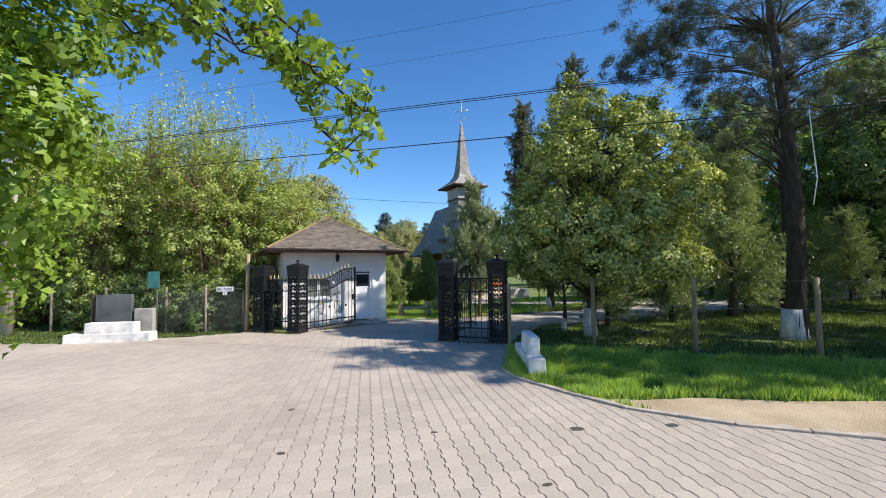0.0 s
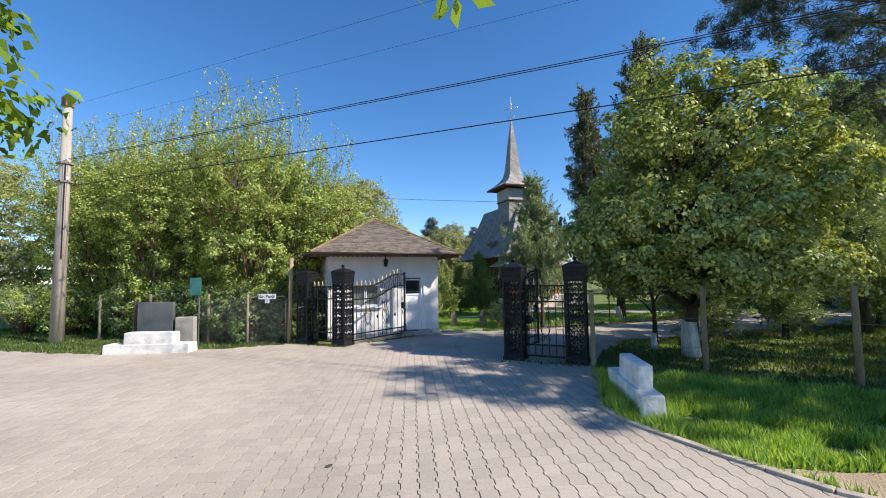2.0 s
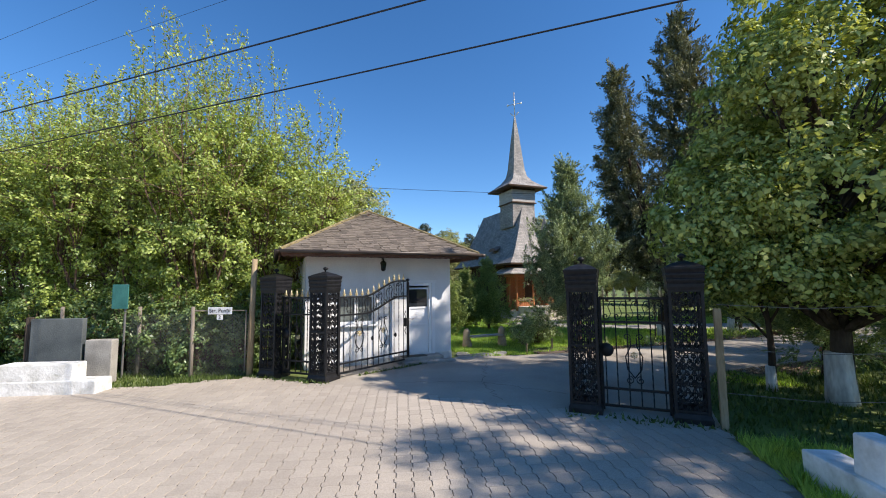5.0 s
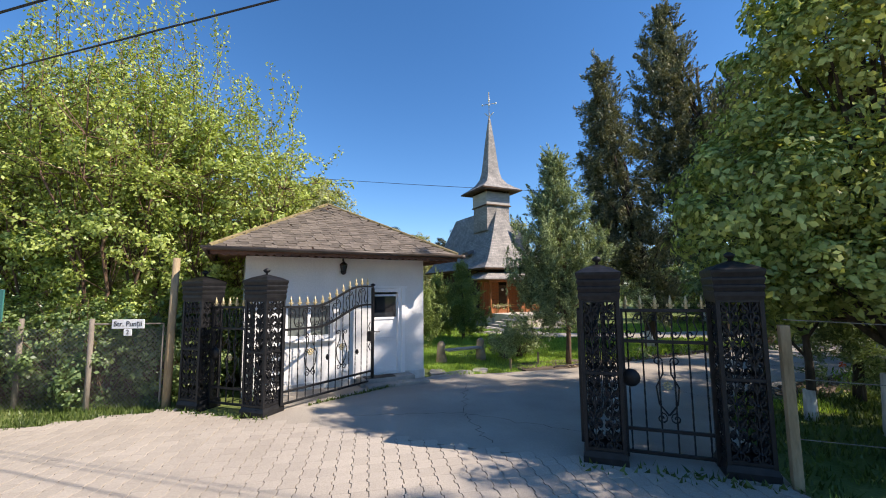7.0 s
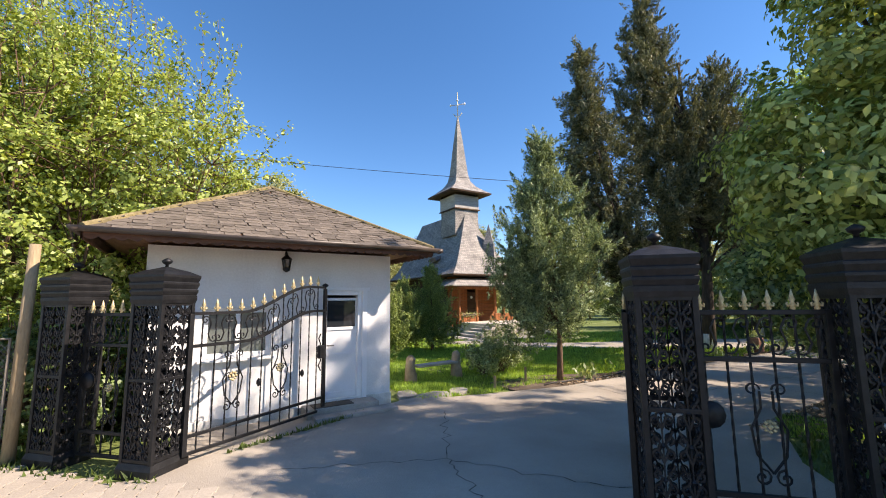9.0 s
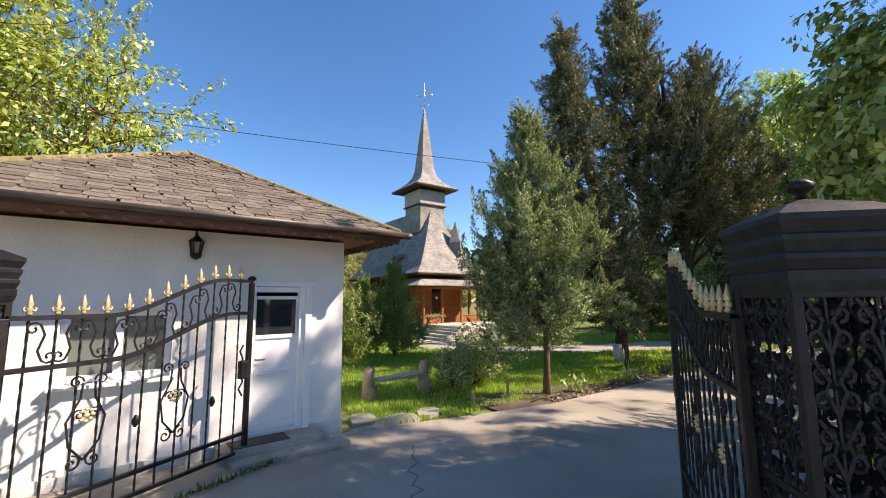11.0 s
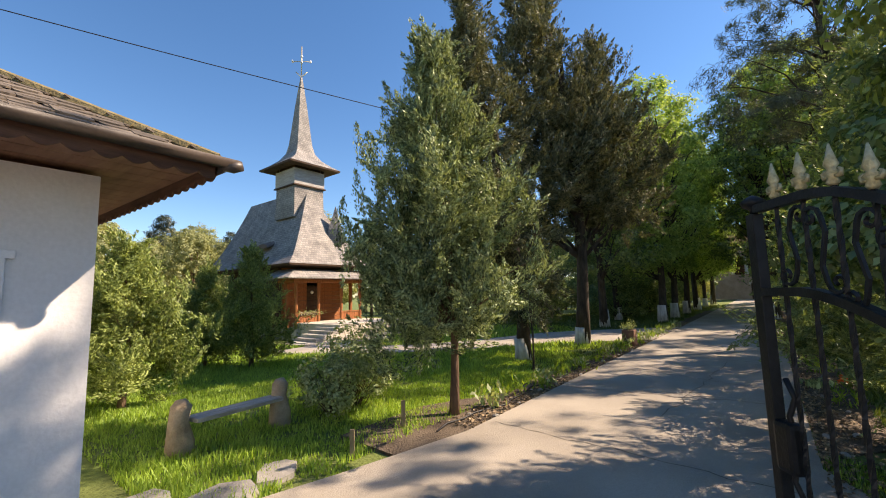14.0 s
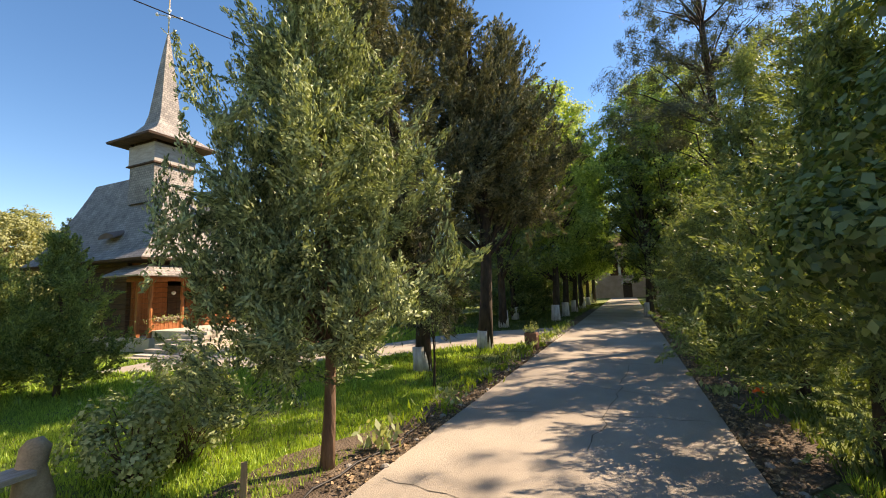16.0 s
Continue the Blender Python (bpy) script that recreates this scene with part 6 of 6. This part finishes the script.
tagged(obj("joint_weeds", fast_mesh("joint_weeds", np.stack([b3 - sd, b3 + sd, tip3], 1).reshape(-1, 3), 3), L_SHADEPAINTED), "tufts of weeds at the gate pillars", "weeds", kind="stuff")


# leaf litter and pale stones in the soil borders
nl = 9000
lu, lv = rng.uniform(8.5, 27, nl), np.where(rng.random(nl) < 0.6, LEFT_V + np.abs(rng.normal(0.05, 0.28, nl)), RIGHT_V - np.abs(rng.normal(0.05, 0.3, nl)))
lx, ly = (lu - lv) * Q, (lu + lv) * Q
lc = np.stack([lx, ly, ground_z(lx, ly) + rng.uniform(0.012, 0.03, nl)], 1)
tagged(obj("leaf_litter", fast_mesh("leaf_litter", leaves(lc, rng.normal(0, 1, (nl, 3)) * np.array([1, 1, 0.15]), 0.055, 0.03, 0.2), 4), M_LITTER), "dry brown leaf litter on the soil borders", "leaf litter", kind="stuff")
for i in range(60):
    u = rng.uniform(9, 24)
    v = LEFT_V + rng.uniform(0.0, 0.4) if i % 3 else RIGHT_V - rng.uniform(0.05, 0.45)
    r = rng.uniform(0.025, 0.06)
    p = P(u, v)
    k = MB().lathe([(0.01, -0.4 * r), (0.8 * r, -0.3 * r), (r, 0.1 * r), (0.6 * r, 0.5 * r), (0.01, 0.6 * r)], 7)
    ob = tagged(obj("stone", k.mesh("stone"), M_STONE, m=pose(p[0], p[1], float(ground_z(p[0], p[1])) + 0.012, rng.uniform(-15, 15), rng.uniform(-15, 15), i * 40)), "small pale stone in the soil border", "stone", "border stones")

# ---- roof slates ----
def slate_mesh(w, h):
    m = MB()
    o = [(-w / 2, h), (w / 2, h), (w / 2, h * 0.1), (w * 0.36, 0), (-w * 0.38, 0.006), (-w / 2, h * 0.08)]
    m.add([(x, y, 0.012) for x, y in o] + [(x, y, 0.0) for x, y in o], [tuple(range(5, -1, -1)), tuple(range(6, 12))] + [(i, (i + 1) % 6, 6 + (i + 1) % 6, 6 + i) for i in range(6)])
    return m.mesh("slate")


SL = [slate_mesh(0.196, 0.2), slate_mesh(0.188, 0.19), slate_mesh(0.18, 0.21)]


def slates(a, b, c, d, count_parts):
    """Courses of slates over the roof face with eave a-b and upper edge d-c."""
    ex = (b - a).normalized()
    nrm = (b - a).cross(d - a).normalized()
    ey = nrm.cross(ex)
    H = (d - a).dot(ey)
    rows = int(H / 0.112)
    for r in range(rows):
        y = r * 0.112 - 0.03
        t = max(0, y + 0.12) / H
        x0 = (d - a).dot(ex) * t + 0.06
        x1 = (b - a).dot(ex) + ((c - b).dot(ex)) * t - 0.06
        n = max(1, int((x1 - x0) / 0.19))
        for i in range(n + 1):
            x = x0 + (x1 - x0) * (i + (0.25 if r % 2 else 0.0)) / n + rng.normal(0, 0.008)
            if x > x1 + 0.02:
                continue
            fm = Matrix((ex, ey, nrm)).transposed().to_4x4()
            p = a + ex * x + ey * (y + rng.normal(0, 0.007)) + nrm * (0.018 + rng.uniform(0, 0.006))
            obj("slate", SL[rng.integers(3)], M_SLATE, house, m=Matrix.Translation(p) @ fm @ pose(0, 0, 0, -3.8 + rng.normal(0, 1.2), rng.normal(0, 1.0), rng.normal(0, 2.2)))


slates(A, B, R0, R0, 300)
slates(B, C, R1, R0, 300)
slates(E, A, R0, R1, 300)
for a, b in ((A, R0), (B, R0), (R0, R1), (C, R1)):
    n = int((b - a).length / 0.2)
    d = (b - a).normalized()
    for i in range(n):
        h = MB().tube([a + d * (i * 0.2 - 0.02) + Vector((0, 0, 0.012)), a + d * (i * 0.2 + 0.22) + Vector((0, 0, 0.022))], [0.05, 0.042], 8)
        obj("hip_tile", h.mesh("hip_tile"), M_MOSS, house)

# ---- pavers ----
def stain(x, y, r, ratio, a):
    n = 18
    ring = [(r * rng.uniform(0.75, 1.1) * math.cos(2 * math.pi * i / n), r * ratio * rng.uniform(0.75, 1.1) * math.sin(2 * math.pi * i / n)) for i in range(n)]
    b = MB().add([(p, q, 0.004) for p, q in ring] + [(p, q, 0) for p, q in ring], [tuple(range(n))] + [(i, n + i, n + (i + 1) % n, (i + 1) % n) for i in range(n)])
    obj("stain", b.mesh("stain"), M_CRACK, pavement, "dark dried oil stain", m=pose(x, y, 0.018, 0, 0, a))


for x, y, r, q, a in ((0.38, 4.79, 0.09, 0.6, 20), (1.42, 5.22, 0.08, 0.7, 30), (-2.42, 3.27, 0.05, 0.6, 0), (0.17, 3.45, 0.05, 0.5, 40), (-3.21, 4.39, 0.05, 0.6, 80), (-1.13, 4.23, 0.04, 0.5, 10)):
    stain(x, y, r, q, a)
CX, CY = Vector((0.869, 0.495)), Vector((-0.495, 0.869))
PW, PL, PLO = 0.167, 0.2, 0.0
g_ = 0.0045
outline = [(-PW / 2 + g_ - 0.010, 0.0015), (PW / 2 - g_ - 0.010, 0.0015), (PW / 2 - g_ - 0.010, 0.07), (PW / 2 - g_ + 0.010, 0.085), (PW / 2 - g_ + 0.010, PL - 0.014), (PW / 2 - g_ - 0.010, PL - 0.0), (-PW / 2 + g_ - 0.010, PL - 0.0), (-PW / 2 + g_ + 0.010, PL - 0.014), (-PW / 2 + g_ + 0.010, 0.085), (-PW / 2 + g_ - 0.010, 0.07)]
no = len(outline)
ins = [(x * 0.97, PL / 2 + (y - PL / 2) * 0.985) for x, y in outline]
pv = np.array([(x, y, -0.012) for x, y in outline] + [(x, y, 0.014) for x, y in outline] + [(x, y, 0.0165) for x, y in ins])
pf = [(i, (i + 1) % no, no + (i + 1) % no, no + i) for i in range(no)] + [(no + i, no + (i + 1) % no, 2 * no + (i + 1) % no, 2 * no + i) for i in range(no)]
pf += [tuple(2 * no + i for i in (0, 1, 2, 9)), tuple(2 * no + i for i in (9, 2, 3, 8)), tuple(2 * no + i for i in (8, 3, 4, 7)), tuple(2 * no + i for i in (7, 4, 5, 6))]
PME = bpy.data.meshes.new("paver")
PME.from_pydata(pv.tolist(), [], pf)
ang = math.degrees(math.atan2(CX.y, CX.x))
ii, jj = np.meshgrid(np.arange(-110, 110), np.arange(-70, 110), indexing="ij")
ii, jj = ii.ravel(), jj.ravel()
px = ii * PW * CX.x + (jj * PL + PLO * ii) * CY.x
py = ii * PW * CX.y + (jj * PL + PLO * ii) * CY.y
inner = [(x, y) for x, y in PLAZA]
ok = inside(px, py, inner) & (py > 0.2) & (px > -20) & (px < 9)
px, py = px[ok], py[ok]
near = (px > -1.55) & (px < 1.25) & (py > 1.9) & (py < 5.1)
near &= np.cumsum(near) <= 300
tilt = rng.normal(0, 0.22, (len(px), 2))
dz = rng.normal(0, 0.0008, len(px))
for x, y, (t1, t2), z in zip(px[near], py[near], tilt[near], dz[near]):
    obj("paver", PME, M_PAVER, pavement, m=pose(x, y, z, t1, t2, ang))
fx, fy, fz = px[~near], py[~near], dz[~near]
c, s = math.cos(radians(ang)), math.sin(radians(ang))
k = len(pv)
vx = (pv[:, 0] * c - pv[:, 1] * s)[None] + fx[:, None]
vy = (pv[:, 0] * s + pv[:, 1] * c)[None] + fy[:, None]
sl1, sl2 = np.tan(np.radians(tilt[~near])).T
vz = pv[:, 2][None] + fz[:, None] + pv[:, 1][None] * sl1[:, None] + pv[:, 0][None] * sl2[:, None]
me = bpy.data.meshes.new("paver_field")
verts = np.stack([vx, vy, vz], -1).reshape(-1, 3)
tot = np.array([len(f) for f in pf])
li = np.concatenate([np.array(f) for f in pf])
nn = len(fx)
me.vertices.add(len(verts)), me.loops.add(nn * len(li)), me.polygons.add(nn * len(pf))
me.vertices.foreach_set("co", verts.astype(np.float32).ravel())
me.loops.foreach_set("vertex_index", (li[None] + k * np.arange(nn)[:, None]).astype(np.int32).ravel())
st_ = np.concatenate([[0], np.cumsum(tot)[:-1]])
me.polygons.foreach_set("loop_start", (st_[None] + len(li) * np.arange(nn)[:, None]).astype(np.int32).ravel())
me.polygons.foreach_set("use_smooth", np.zeros(nn * len(pf), dtype=bool))
me.update(calc_edges=True)
tagged(obj("paver_field", me, M_PAVER, pavement), kind="stuff")
